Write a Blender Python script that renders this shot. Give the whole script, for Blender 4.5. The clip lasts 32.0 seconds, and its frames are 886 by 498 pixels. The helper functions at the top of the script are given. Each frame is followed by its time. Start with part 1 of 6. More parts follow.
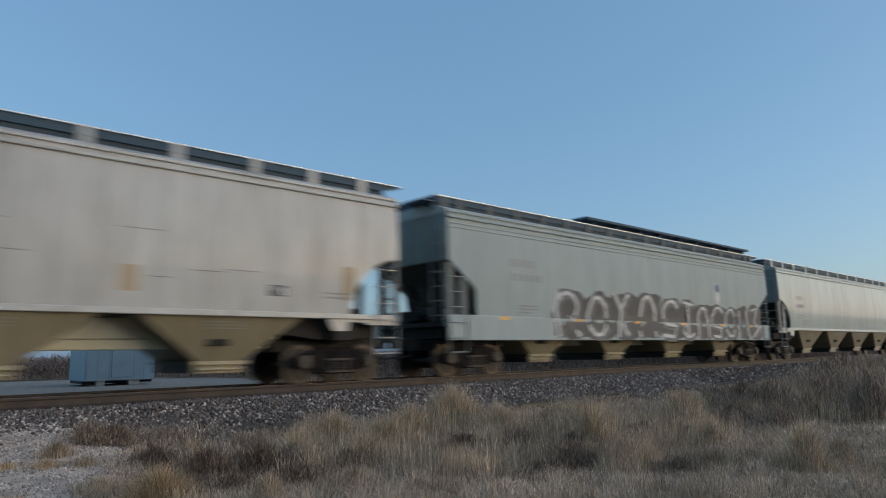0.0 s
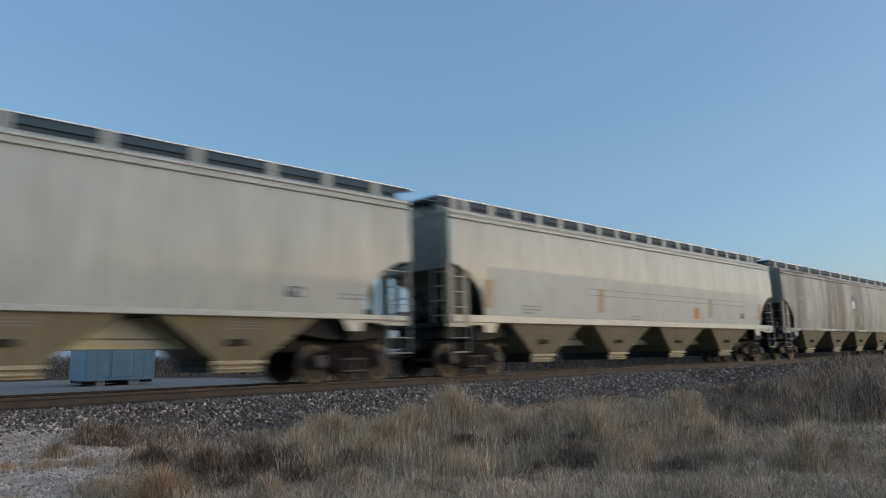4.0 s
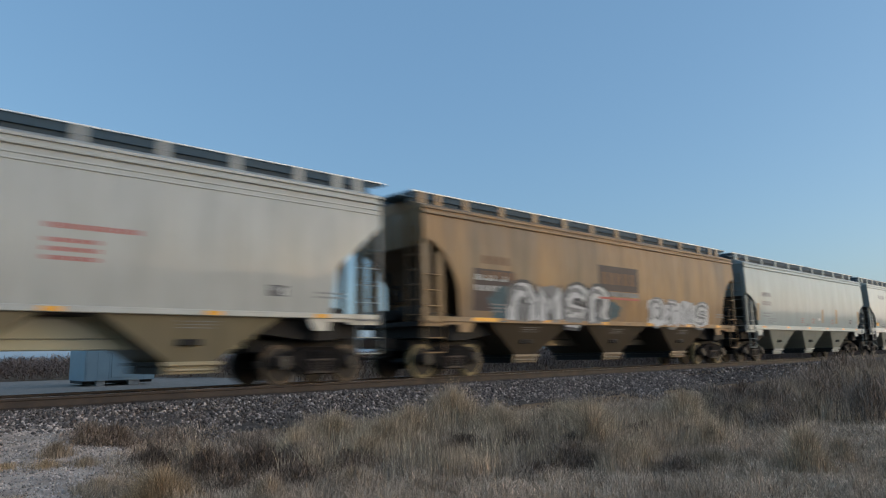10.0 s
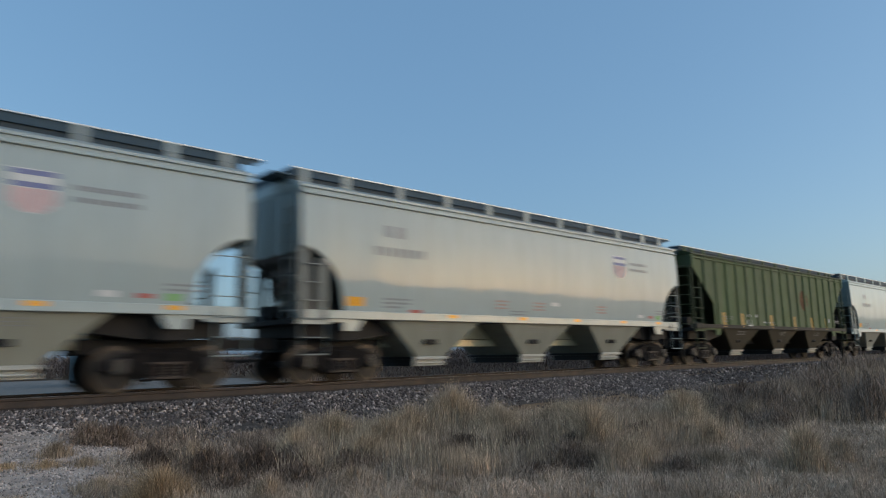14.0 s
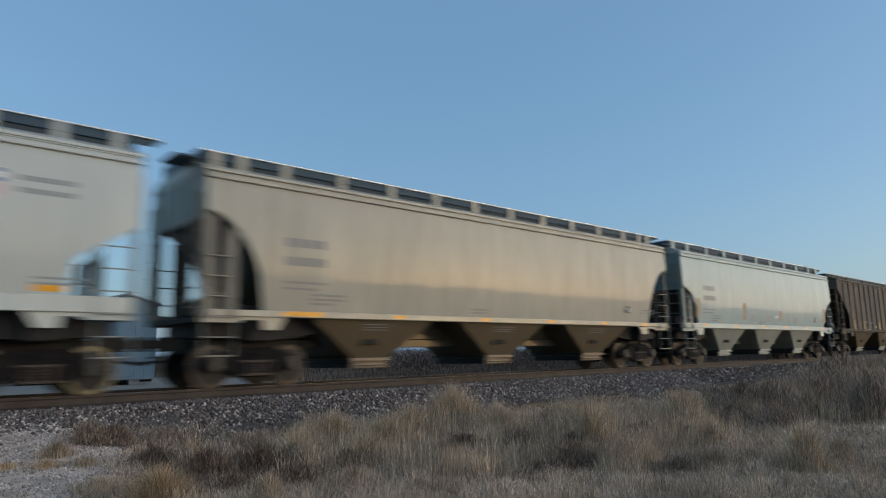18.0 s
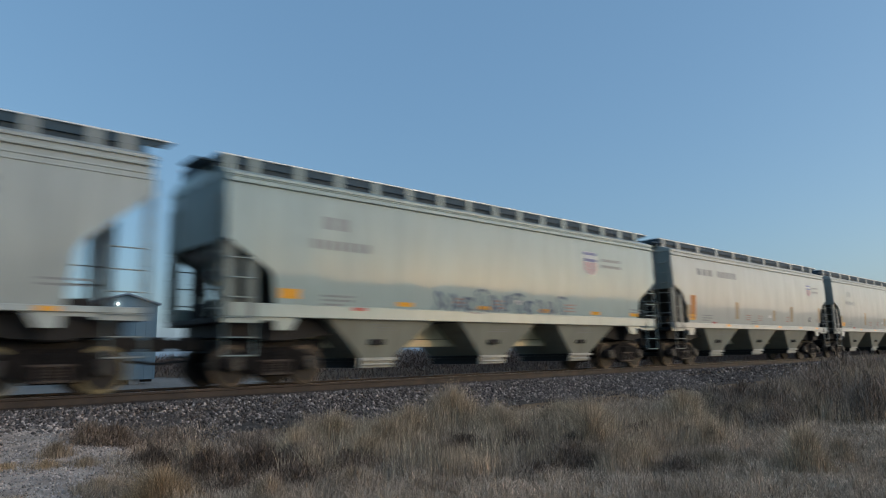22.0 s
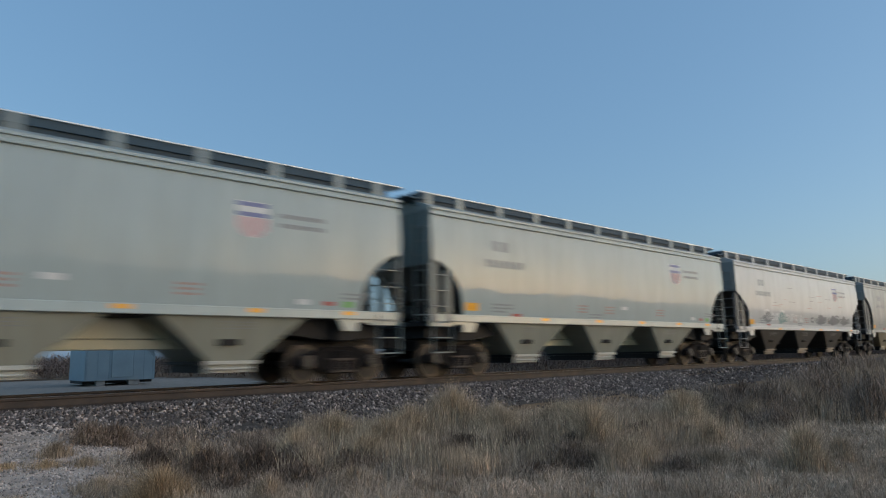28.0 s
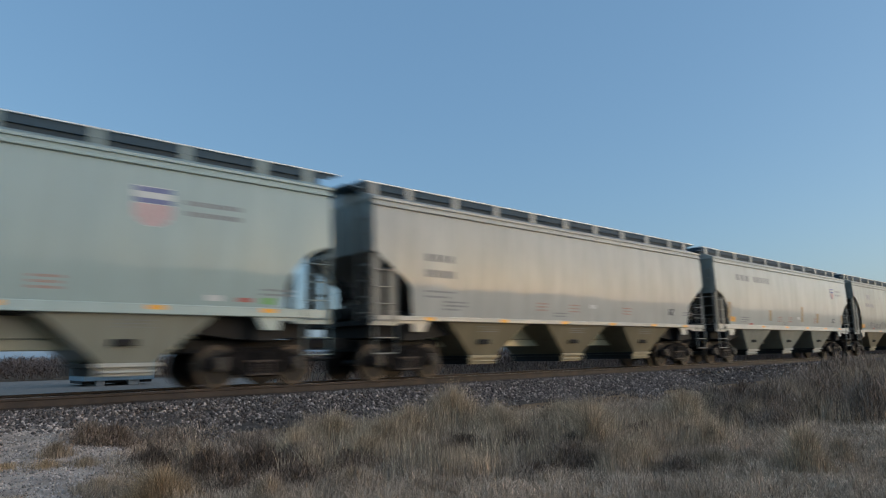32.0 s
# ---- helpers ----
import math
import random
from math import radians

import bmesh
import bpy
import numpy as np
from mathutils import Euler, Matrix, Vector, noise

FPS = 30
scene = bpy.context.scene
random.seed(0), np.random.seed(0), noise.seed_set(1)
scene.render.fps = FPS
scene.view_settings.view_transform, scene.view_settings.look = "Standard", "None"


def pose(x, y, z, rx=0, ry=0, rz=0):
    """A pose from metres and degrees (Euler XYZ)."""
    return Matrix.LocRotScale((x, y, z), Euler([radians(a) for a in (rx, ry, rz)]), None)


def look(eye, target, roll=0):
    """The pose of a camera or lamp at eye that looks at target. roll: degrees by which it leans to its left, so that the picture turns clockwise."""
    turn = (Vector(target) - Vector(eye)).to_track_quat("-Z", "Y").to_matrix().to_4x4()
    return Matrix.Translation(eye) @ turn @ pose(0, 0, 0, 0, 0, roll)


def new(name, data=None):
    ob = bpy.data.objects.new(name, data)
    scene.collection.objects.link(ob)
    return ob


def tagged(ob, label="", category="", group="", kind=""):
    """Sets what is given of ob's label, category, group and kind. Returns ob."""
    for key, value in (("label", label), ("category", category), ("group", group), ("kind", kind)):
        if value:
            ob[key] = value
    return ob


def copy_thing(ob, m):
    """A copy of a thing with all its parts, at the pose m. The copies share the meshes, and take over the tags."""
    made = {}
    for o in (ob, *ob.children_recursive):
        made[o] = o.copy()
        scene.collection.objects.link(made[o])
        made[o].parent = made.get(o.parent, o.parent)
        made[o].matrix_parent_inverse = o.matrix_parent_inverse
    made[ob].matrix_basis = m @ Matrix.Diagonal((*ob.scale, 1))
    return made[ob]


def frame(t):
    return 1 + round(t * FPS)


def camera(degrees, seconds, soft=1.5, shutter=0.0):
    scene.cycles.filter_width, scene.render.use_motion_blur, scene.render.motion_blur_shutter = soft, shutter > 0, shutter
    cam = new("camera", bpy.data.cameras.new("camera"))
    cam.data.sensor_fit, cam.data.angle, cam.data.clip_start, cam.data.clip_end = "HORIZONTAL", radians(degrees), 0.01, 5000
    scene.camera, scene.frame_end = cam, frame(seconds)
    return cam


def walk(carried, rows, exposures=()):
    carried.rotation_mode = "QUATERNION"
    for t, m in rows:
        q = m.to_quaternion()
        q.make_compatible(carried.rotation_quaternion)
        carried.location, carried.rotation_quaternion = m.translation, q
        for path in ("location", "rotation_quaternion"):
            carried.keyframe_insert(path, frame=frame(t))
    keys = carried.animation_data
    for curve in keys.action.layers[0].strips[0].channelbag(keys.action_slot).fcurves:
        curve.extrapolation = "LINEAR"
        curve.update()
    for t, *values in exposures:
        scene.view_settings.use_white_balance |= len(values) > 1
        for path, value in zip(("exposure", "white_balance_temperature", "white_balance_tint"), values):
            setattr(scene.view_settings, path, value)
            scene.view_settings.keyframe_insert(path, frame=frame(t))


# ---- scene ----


# camera: stands still beside the line, the train runs towards +x
D = 14.765                      # centre of the track from the camera
RAILTOP = -0.075                # height of the rail heads
SPEED = 23.1                    # of the train, metres a second
EYE = Vector((0, 0, 0.563))
YAW, TILT, LEAN = radians(42.70), radians(8.91), -1.08
AIM = EYE + Vector((math.sin(YAW) * math.cos(TILT), math.cos(YAW) * math.cos(TILT), math.sin(TILT)))
cam = camera(67.1, 32.0, soft=1.1, shutter=0.45)
walk(cam, [(0, look(EYE, AIM, LEAN)), (32, look(EYE, AIM, LEAN))], [(t, 0.56 + e, 6700, 9) for t, e in (
    (0, 0.06), (3, 0.06), (5, 0.04), (6, 0.0), (7, -0.05), (9, -0.03), (10, 0.07), (11.5, 0.06), (13, 0.05), (14, 0.0), (17, 0.03), (18, 0.02),
    (19, -0.11), (20, -0.05), (22, -0.06), (23, -0.05), (25, 0.0), (28, -0.03), (29, 0.0), (30, 0.03), (31, -0.05), (32, -0.03))])

# ---- light: clear sky just after sunset, the glow lies ahead of the train and behind the camera ----
SUN_EL, SUN_AZ = radians(6.5), radians(136)      # azimuth clockwise from +y
world = bpy.data.worlds.new("sky")
scene.world = world
world.use_nodes = True
wn, wl = world.node_tree.nodes, world.node_tree.links
sky = wn.new("ShaderNodeTexSky")
sky.sky_type, sky.sun_disc = "NISHITA", False
sky.sun_elevation, sky.sun_rotation = SUN_EL, SUN_AZ
sky.air_density, sky.dust_density, sky.ozone_density = 1.0, 1.8, 2.2
wn["Background"].inputs[1].default_value = 0.092
wl.new(sky.outputs[0], wn["Background"].inputs[0])
even = wn.new("ShaderNodeBackground")               # light scattered many times, even over the whole dusk sky
even.inputs[0].default_value, even.inputs[1].default_value = (0.265, 0.56, 1.0, 1), 0.23
both = wn.new("ShaderNodeAddShader")
wl.new(wn["Background"].outputs[0], both.inputs[0]), wl.new(even.outputs[0], both.inputs[1])
wl.new(both.outputs[0], wn["World Output"].inputs[0])
sun = new("sun", bpy.data.lights.new("sun", "SUN"))
sun.data.energy, sun.data.angle, sun.data.color = 0.95, radians(120), (0.97, 0.985, 1.0)
sun.matrix_world = look((0, 0, 30), Vector((0, 0, 30)) - Vector((math.sin(SUN_AZ) * math.cos(SUN_EL), math.cos(SUN_AZ) * math.cos(SUN_EL), math.sin(SUN_EL))))


# ---- materials ----
def material(name, base, rough=0.6, metal=0.0, vary=0.25, scale=6.0, fine=60.0, bump=0.2, second=None, stretch=(1, 1, 1), islands=False):
    m = bpy.data.materials.new(name)
    m.use_nodes = True
    n, l = m.node_tree.nodes, m.node_tree.links
    b = n["Principled BSDF"]
    b.inputs["Metallic"].default_value = metal
    if rough >= 0.8:                                   # earth, stone and dead plants have hardly any sheen
        b.inputs["Specular IOR Level"].default_value = 0.12
    tc = n.new("ShaderNodeTexCoord")
    mp = n.new("ShaderNodeMapping")
    mp.inputs["Scale"].default_value = stretch
    l.new(tc.outputs["Object"], mp.inputs[0])
    n1, n2 = n.new("ShaderNodeTexNoise"), n.new("ShaderNodeTexNoise")
    for t, s in ((n1, scale), (n2, fine)):
        t.inputs["Scale"].default_value, t.inputs["Detail"].default_value = s, 6
        l.new(mp.outputs[0], t.inputs["Vector"])
    ramp = n.new("ShaderNodeValToRGB")
    ramp.color_ramp.elements[0].position, ramp.color_ramp.elements[1].position = 0.33, 0.68
    l.new(n1.outputs[0], ramp.inputs[0])
    mix = n.new("ShaderNodeMix")
    mix.data_type = "RGBA"
    l.new(ramp.outputs[0], mix.inputs["Factor"])
    low = second or tuple(c * (1 - vary) for c in base)
    mix.inputs["A"].default_value, mix.inputs["B"].default_value = (*low, 1), (*base, 1)
    colour = mix.outputs["Result"]
    g = n.new("ShaderNodeMix")
    g.data_type, g.blend_type = "RGBA", "MULTIPLY"
    g.inputs["Factor"].default_value = 1.0
    mr = n.new("ShaderNodeMapRange")
    mr.inputs["From Min"].default_value, mr.inputs["From Max"].default_value = 0.3, 0.7
    mr.inputs["To Min"].default_value, mr.inputs["To Max"].default_value = 1 - vary, 1 + vary * 0.5
    l.new(n2.outputs[0], mr.inputs[0])
    l.new(colour, g.inputs["A"]), l.new(mr.outputs[0], g.inputs["B"])
    colour = g.outputs["Result"]
    if islands:
        geo = n.new("ShaderNodeNewGeometry")
        h = n.new("ShaderNodeMapRange")
        h.inputs["To Min"].default_value, h.inputs["To Max"].default_value = 0.4, 1.65
        l.new(geo.outputs["Random Per Island"], h.inputs[0])
        if name == "ballast_stone":                    # one stone in ten is pale limestone
            pale = n.new("ShaderNodeValToRGB")
            pale.color_ramp.interpolation = "CONSTANT"
            pale.color_ramp.elements[0].color = (0.8, 0.8, 0.8, 1)
            pale.color_ramp.elements[1].position, pale.color_ramp.elements[1].color = 0.91, (2.5, 2.45, 2.4, 1)
            for q, c in ((0.3, 0.52), (0.62, 1.15), (0.8, 0.34)):
                pale.color_ramp.elements.new(q).color = (c, c * 0.97, c * 0.97, 1)
            l.new(geo.outputs["Random Per Island"], pale.inputs[0])
            h = pale
        g2 = n.new("ShaderNodeMix")
        g2.data_type, g2.blend_type = "RGBA", "MULTIPLY"
        g2.inputs["Factor"].default_value = 1.0
        l.new(colour, g2.inputs["A"]), l.new(h.outputs[0], g2.inputs["B"])
        colour = g2.outputs["Result"]
    l.new(colour, b.inputs["Base Color"])
    rr = n.new("ShaderNodeMapRange")
    rr.inputs["To Min"].default_value, rr.inputs["To Max"].default_value = max(0.05, rough - 0.12), min(1, rough + 0.12)
    l.new(n1.outputs[0], rr.inputs[0])
    l.new(rr.outputs[0], b.inputs["Roughness"])
    if bump:
        bm = n.new("ShaderNodeBump")
        bm.inputs["Strength"].default_value, bm.inputs["Distance"].default_value = bump, 0.01
        l.new(n2.outputs[0], bm.inputs["Height"])
        l.new(bm.outputs[0], b.inputs["Normal"])
    return m


def car_paint(name, gloss=True):
    """Weathered car paint: the object's colour, its alpha tells how dirty and dull the car is."""
    m = bpy.data.materials.new(name)
    m.use_nodes = True
    n, l = m.node_tree.nodes, m.node_tree.links
    b = n["Principled BSDF"]
    oi, tc = n.new("ShaderNodeObjectInfo"), n.new("ShaderNodeTexCoord")
    shift = n.new("ShaderNodeVectorMath")
    shift.operation = "MULTIPLY_ADD"
    shift.inputs[1].default_value = (17.0, 0, 0)
    comb = n.new("ShaderNodeCombineXYZ")
    l.new(oi.outputs["Random"], comb.inputs[0])
    l.new(comb.outputs[0], shift.inputs[0]), l.new(tc.outputs["Object"], shift.inputs[2])

    def streak(sx, sz, scale):
        mp, t = n.new("ShaderNodeMapping"), n.new("ShaderNodeTexNoise")
        mp.inputs["Scale"].default_value = (sx, 0.3, sz)
        t.inputs["Scale"].default_value, t.inputs["Detail"].default_value, t.inputs["Roughness"].default_value = scale, 5, 0.6
        l.new(shift.outputs[0], mp.inputs[0]), l.new(mp.outputs[0], t.inputs["Vector"])
        return t.outputs[0]

    def ramp(src, a, c):
        r = n.new("ShaderNodeMapRange")
        r.inputs["From Min"].default_value, r.inputs["From Max"].default_value = a, c
        l.new(src, r.inputs[0])
        return r.outputs[0]

    def times(a, c):
        x = n.new("ShaderNodeMath")
        x.operation = "MULTIPLY"
        l.new(a, x.inputs[0])
        if isinstance(c, float):
            x.inputs[1].default_value = c
        else:
            l.new(c, x.inputs[1])
        return x.outputs[0]

    def blend(a, col, fac):
        x = n.new("ShaderNodeMix")
        x.data_type = "RGBA"
        l.new(a, x.inputs["A"])
        x.inputs["B"].default_value = (*col, 1)
        l.new(fac, x.inputs["Factor"])
        return x.outputs["Result"]

    dirt = oi.outputs["Alpha"]
    broad, thin, cloud = streak(0.55, 0.06, 1.0), streak(3.2, 0.18, 1.6), streak(0.5, 0.5, 2.5)
    c = blend(oi.outputs["Color"], (0.16, 0.14, 0.115), times(ramp(broad, 0.46, 0.64), times(times(dirt, dirt), 1.3)))
    c = blend(c, (0.2, 0.12, 0.07), times(ramp(thin, 0.54, 0.74), times(dirt, 0.6)))
    c = blend(c, (0.3, 0.27, 0.23), times(ramp(cloud, 0.45, 0.75), times(dirt, 0.35)))
    # blotches at two sizes, stronger on dirty cars
    blot = streak(1.3, 0.22, 2.2)
    span = n.new("ShaderNodeMapRange")
    span.inputs["From Min"].default_value, span.inputs["From Max"].default_value = 0.3, 0.7
    low = n.new("ShaderNodeMath")
    low.operation, low.inputs[1].default_value, low.inputs[2].default_value = "MULTIPLY_ADD", -0.5, 0.99
    l.new(dirt, low.inputs[0]), l.new(low.outputs[0], span.inputs["To Min"])
    span.inputs["To Max"].default_value = 1.08
    l.new(blot, span.inputs[0])
    mottle = n.new("ShaderNodeMix")
    mottle.data_type, mottle.blend_type = "RGBA", "MULTIPLY"
    mottle.inputs["Factor"].default_value = 1.0
    l.new(c, mottle.inputs["A"]), l.new(span.outputs[0], mottle.inputs["B"])
    c = mottle.outputs["Result"]
    l.new(c, b.inputs["Base Color"])
    ro = n.new("ShaderNodeMapRange")
    ro.inputs["To Min"].default_value, ro.inputs["To Max"].default_value = 0.4 if gloss else 0.6, 0.65 if gloss else 0.8
    l.new(dirt, ro.inputs[0])
    l.new(ro.outputs[0], b.inputs["Roughness"])
    b.inputs["Specular IOR Level"].default_value = 0.4 if gloss else 0.25
    clean = n.new("ShaderNodeMapRange")
    clean.inputs["From Max"].default_value = 0.85
    clean.inputs["To Min"].default_value, clean.inputs["To Max"].default_value = 0.6 if gloss else 0.0, 0.0
    l.new(dirt, clean.inputs[0])
    l.new(clean.outputs[0], b.inputs["Coat Weight"])
    b.inputs["Coat Roughness"].default_value = 0.04
    bm = n.new("ShaderNodeBump")
    bm.inputs["Strength"].default_value, bm.inputs["Distance"].default_value = 0.05, 0.05
    l.new(cloud, bm.inputs["Height"]), l.new(bm.outputs[0], b.inputs["Normal"])
    return m


PAINT, OLD_PAINT = car_paint("weathered_car_paint"), car_paint("chalky_old_paint", False)
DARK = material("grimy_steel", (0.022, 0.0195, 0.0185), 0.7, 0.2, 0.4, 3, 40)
TRUCK = material("rusty_cast_steel", (0.024, 0.02, 0.019), 0.8, 0.1, 0.5, 4, 50, 0.3, (0.012, 0.0105, 0.01))
BEARING = material("worn_bearing_cap", (0.07, 0.066, 0.062), 0.5, 0.3, 0.4, 6, 60, 0.2, (0.05, 0.045, 0.04))
NEW_RIM = material("tan_wheel_rim", (0.3, 0.235, 0.12), 0.6, 0.1, 0.3, 5, 60, 0.2)
SPRING = material("rusty_spring_steel", (0.075, 0.055, 0.045), 0.6, 0.2, 0.4, 6, 60, 0.2)
RIM = material("rusty_wheel_rim", (0.095, 0.07, 0.05), 0.5, 0.3, 0.3, 5, 60, 0.2)
WHEEL = material("wheel_steel", (0.024, 0.02, 0.018), 0.55, 0.3, 0.4, 5, 60, 0.2, (0.013, 0.0115, 0.011))
RAIL = material("rusted_rail_steel", (0.085, 0.06, 0.045), 0.65, 0.2, 0.3, 2, 60, 0.2, (0.04, 0.029, 0.024))
GALV = material("galvanised_steel", (0.8, 0.8, 0.8), 0.35, 0.3, 0.25, 4, 40, 0.1)
STONE = material("ballast_stone", (0.335, 0.275, 0.242), 0.9, 0, 0.3, 30, 150, 0.4, (0.165, 0.137, 0.12), islands=True)
BED = material("ballast_bed", (0.146, 0.118, 0.102), 0.95, 0, 0.4, 14, 60, 1.0, (0.0689, 0.0583, 0.0505))
EARTH = material("dry_soil", (0.276, 0.183, 0.113), 0.95, 0, 0.4, 1.2, 40, 0.6, (0.146, 0.0974, 0.0609))
GRAVEL = material("pale_gravel", (0.69, 0.53, 0.425), 0.95, 0, 0.35, 3, 70, 0.8, (0.4, 0.305, 0.245))
ROADM = material("gravel_road_surface", (0.34, 0.28, 0.232), 0.95, 0, 0.25, 3, 60, 0.6)
STRAW = material("dry_grass_blades", (0.67, 0.498, 0.346), 0.85, 0, 0.35, 1.6, 20, 0, (0.31, 0.228, 0.156), islands=True)
TURF = material("dry_turf_blades", (0.8, 0.6, 0.44), 0.9, 0, 0.35, 0.9, 20, 0, (0.38, 0.285, 0.205), islands=True)
HEAD = material("worn_rail_head", (0.3, 0.29, 0.28), 0.35, 0.8, 0.2, 2, 60, 0.05)
STALK = material("pale_dry_stalks", (0.86, 0.69, 0.47), 0.8, 0, 0.3, 2, 20, 0, (0.58, 0.45, 0.3), islands=True)
RUSSET = material("golden_grass_blades", (0.64, 0.45, 0.275), 0.85, 0, 0.3, 0.8, 20, 0, (0.4, 0.28, 0.17), islands=True)
PALE = material("pale_crushed_stone", (0.6, 0.495, 0.43), 0.9, 0, 0.3, 30, 150, 0.3, (0.4, 0.33, 0.285), islands=True)
GLOW = bpy.data.materials.new("lamp_glow")
GLOW.use_nodes = True
GLOW.node_tree.nodes["Principled BSDF"].inputs["Emission Color"].default_value = (1, 0.95, 0.85, 1)
GLOW.node_tree.nodes["Principled BSDF"].inputs["Emission Strength"].default_value = 6.0
WEED = material("dead_weed_stems", (0.44, 0.33, 0.25), 0.9, 0, 0.3, 1.2, 20, 0, (0.25, 0.185, 0.14), islands=True)
DARKWEED = material("dark_weed_stems", (0.29, 0.205, 0.15), 0.9, 0, 0.3, 1.2, 20, 0, (0.17, 0.12, 0.09), islands=True)
BRUSH = material("bare_brush_twigs", (0.27, 0.19, 0.152), 0.9, 0, 0.3, 0.5, 20, 0, (0.17, 0.118, 0.098))
# hatch base colour includes the shade under the walks and reflected blue sky
HATCH = material("shaded_teal_hatch", (0.036, 0.06, 0.076), 0.7, 0, 0.3, 1.5, 30, 0.05)
SHEDM = material("pale_blue_sheet_metal", (0.27, 0.38, 0.44), 0.5, 0.1, 0.12, 2, 30, 0.05)
SHEDROOF = material("blue_grey_roof_metal", (0.3, 0.36, 0.42), 0.45, 0.2, 0.15, 2, 30, 0.05)
CONC = material("concrete", (0.4, 0.39, 0.37), 0.9, 0, 0.2, 6, 60, 0.3)
TIEM = material("weathered_tie_wood", (0.09, 0.07, 0.055), 0.9, 0, 0.4, 6, 60, 0.4, stretch=(3, 0.4, 3))


def flat(name, c, rough=0.5, vary=0.12):
    return material(name, c, rough, 0, vary, 5, 50, 0)


INK = flat("faded_black_lettering", (0.25, 0.25, 0.255))
PLATE = flat("black_stencil_box", (0.12, 0.12, 0.125))
FAINT = flat("washed_out_lettering", (0.3, 0.32, 0.325))
# walkway steel, its blue stands for the sky mirrored in it
WALKSIDE = material("sky_tinted_walk_edge", (0.045, 0.085, 0.12), 0.7, 0.1, 0.2, 2, 30, 0.05)
YELLOW = flat("yellow_reflector", (0.95, 0.43, 0.025), 0.3)
WHITE = flat("white_stencil", (0.72, 0.72, 0.7))
RED = flat("faded_red_stencil", (0.5, 0.12, 0.1))
BLUE = flat("dark_blue_stencil", (0.05, 0.08, 0.22))
GREEN = flat("green_label", (0.2, 0.5, 0.12))
PATCH = flat("tan_repaint_patch", (0.47, 0.36, 0.23), 0.7)
OCHRE = flat("ochre_repaint_patch", (0.6, 0.36, 0.09), 0.7, 0.3)


# ---- mesh helpers ----
def mesh_from(name, verts, faces, mat, smooth=False):
    me = bpy.data.meshes.new(name)
    me.from_pydata([tuple(v) for v in verts], [], faces)
    me.materials.append(mat)
    if smooth:
        me.polygons.foreach_set("use_smooth", [True] * len(me.polygons))
    me.update()
    return me


def link(name, me, parent=None, at=None, label=""):
    ob = new(name, me)
    if parent:
        ob.parent = parent
    if at is not None:
        ob.matrix_basis = at
    if label:
        ob["label"] = label
    return ob


def part(name, bm, mat, parent, label="", at=None):
    me = bpy.data.meshes.new(name)
    bmesh.ops.recalc_face_normals(bm, faces=bm.faces)
    bm.to_mesh(me)
    bm.free()
    me.materials.append(mat)
    return link(name, me, parent, at, label)


def bm_box(bm, lo, hi, bevel=0.0):
    lo, hi = Vector(lo), Vector(hi)
    r = bmesh.ops.create_cube(bm, size=1, matrix=Matrix.Translation((lo + hi) / 2) @ Matrix.Diagonal((*(hi - lo), 1)))
    if bevel:
        edges = list({e for v in r["verts"] for e in v.link_edges})
        bmesh.ops.bevel(bm, geom=edges, offset=bevel, segments=1, affect="EDGES")
    return bm


def bm_rod(bm, a, b, r, seg=8, r2=None):
    a, b = Vector(a), Vector(b)
    m = Matrix.Translation((a + b) / 2) @ (b - a).to_track_quat("Z", "Y").to_matrix().to_4x4()
    bmesh.ops.create_cone(bm, cap_ends=True, segments=seg, radius1=r, radius2=r if r2 is None else r2, depth=(b - a).length, matrix=m)
    return bm


def bm_prism(bm, outline, y0, y1):
    """A plate with an outline in x and z, from y0 to y1."""
    va = [bm.verts.new((x, y0, z)) for x, z in outline]
    vb = [bm.verts.new((x, y1, z)) for x, z in outline]
    bm.faces.new(va), bm.faces.new(vb[::-1])
    for i in range(len(va)):
        j = (i + 1) % len(va)
        bm.faces.new((va[j], va[i], vb[i], vb[j]))
    return bm


def smooth(ob):
    ob.data.polygons.foreach_set("use_smooth", [True] * len(ob.data.polygons))
    return ob


# ---- hopper cars: x forward, y across ----
SILL = 1.42


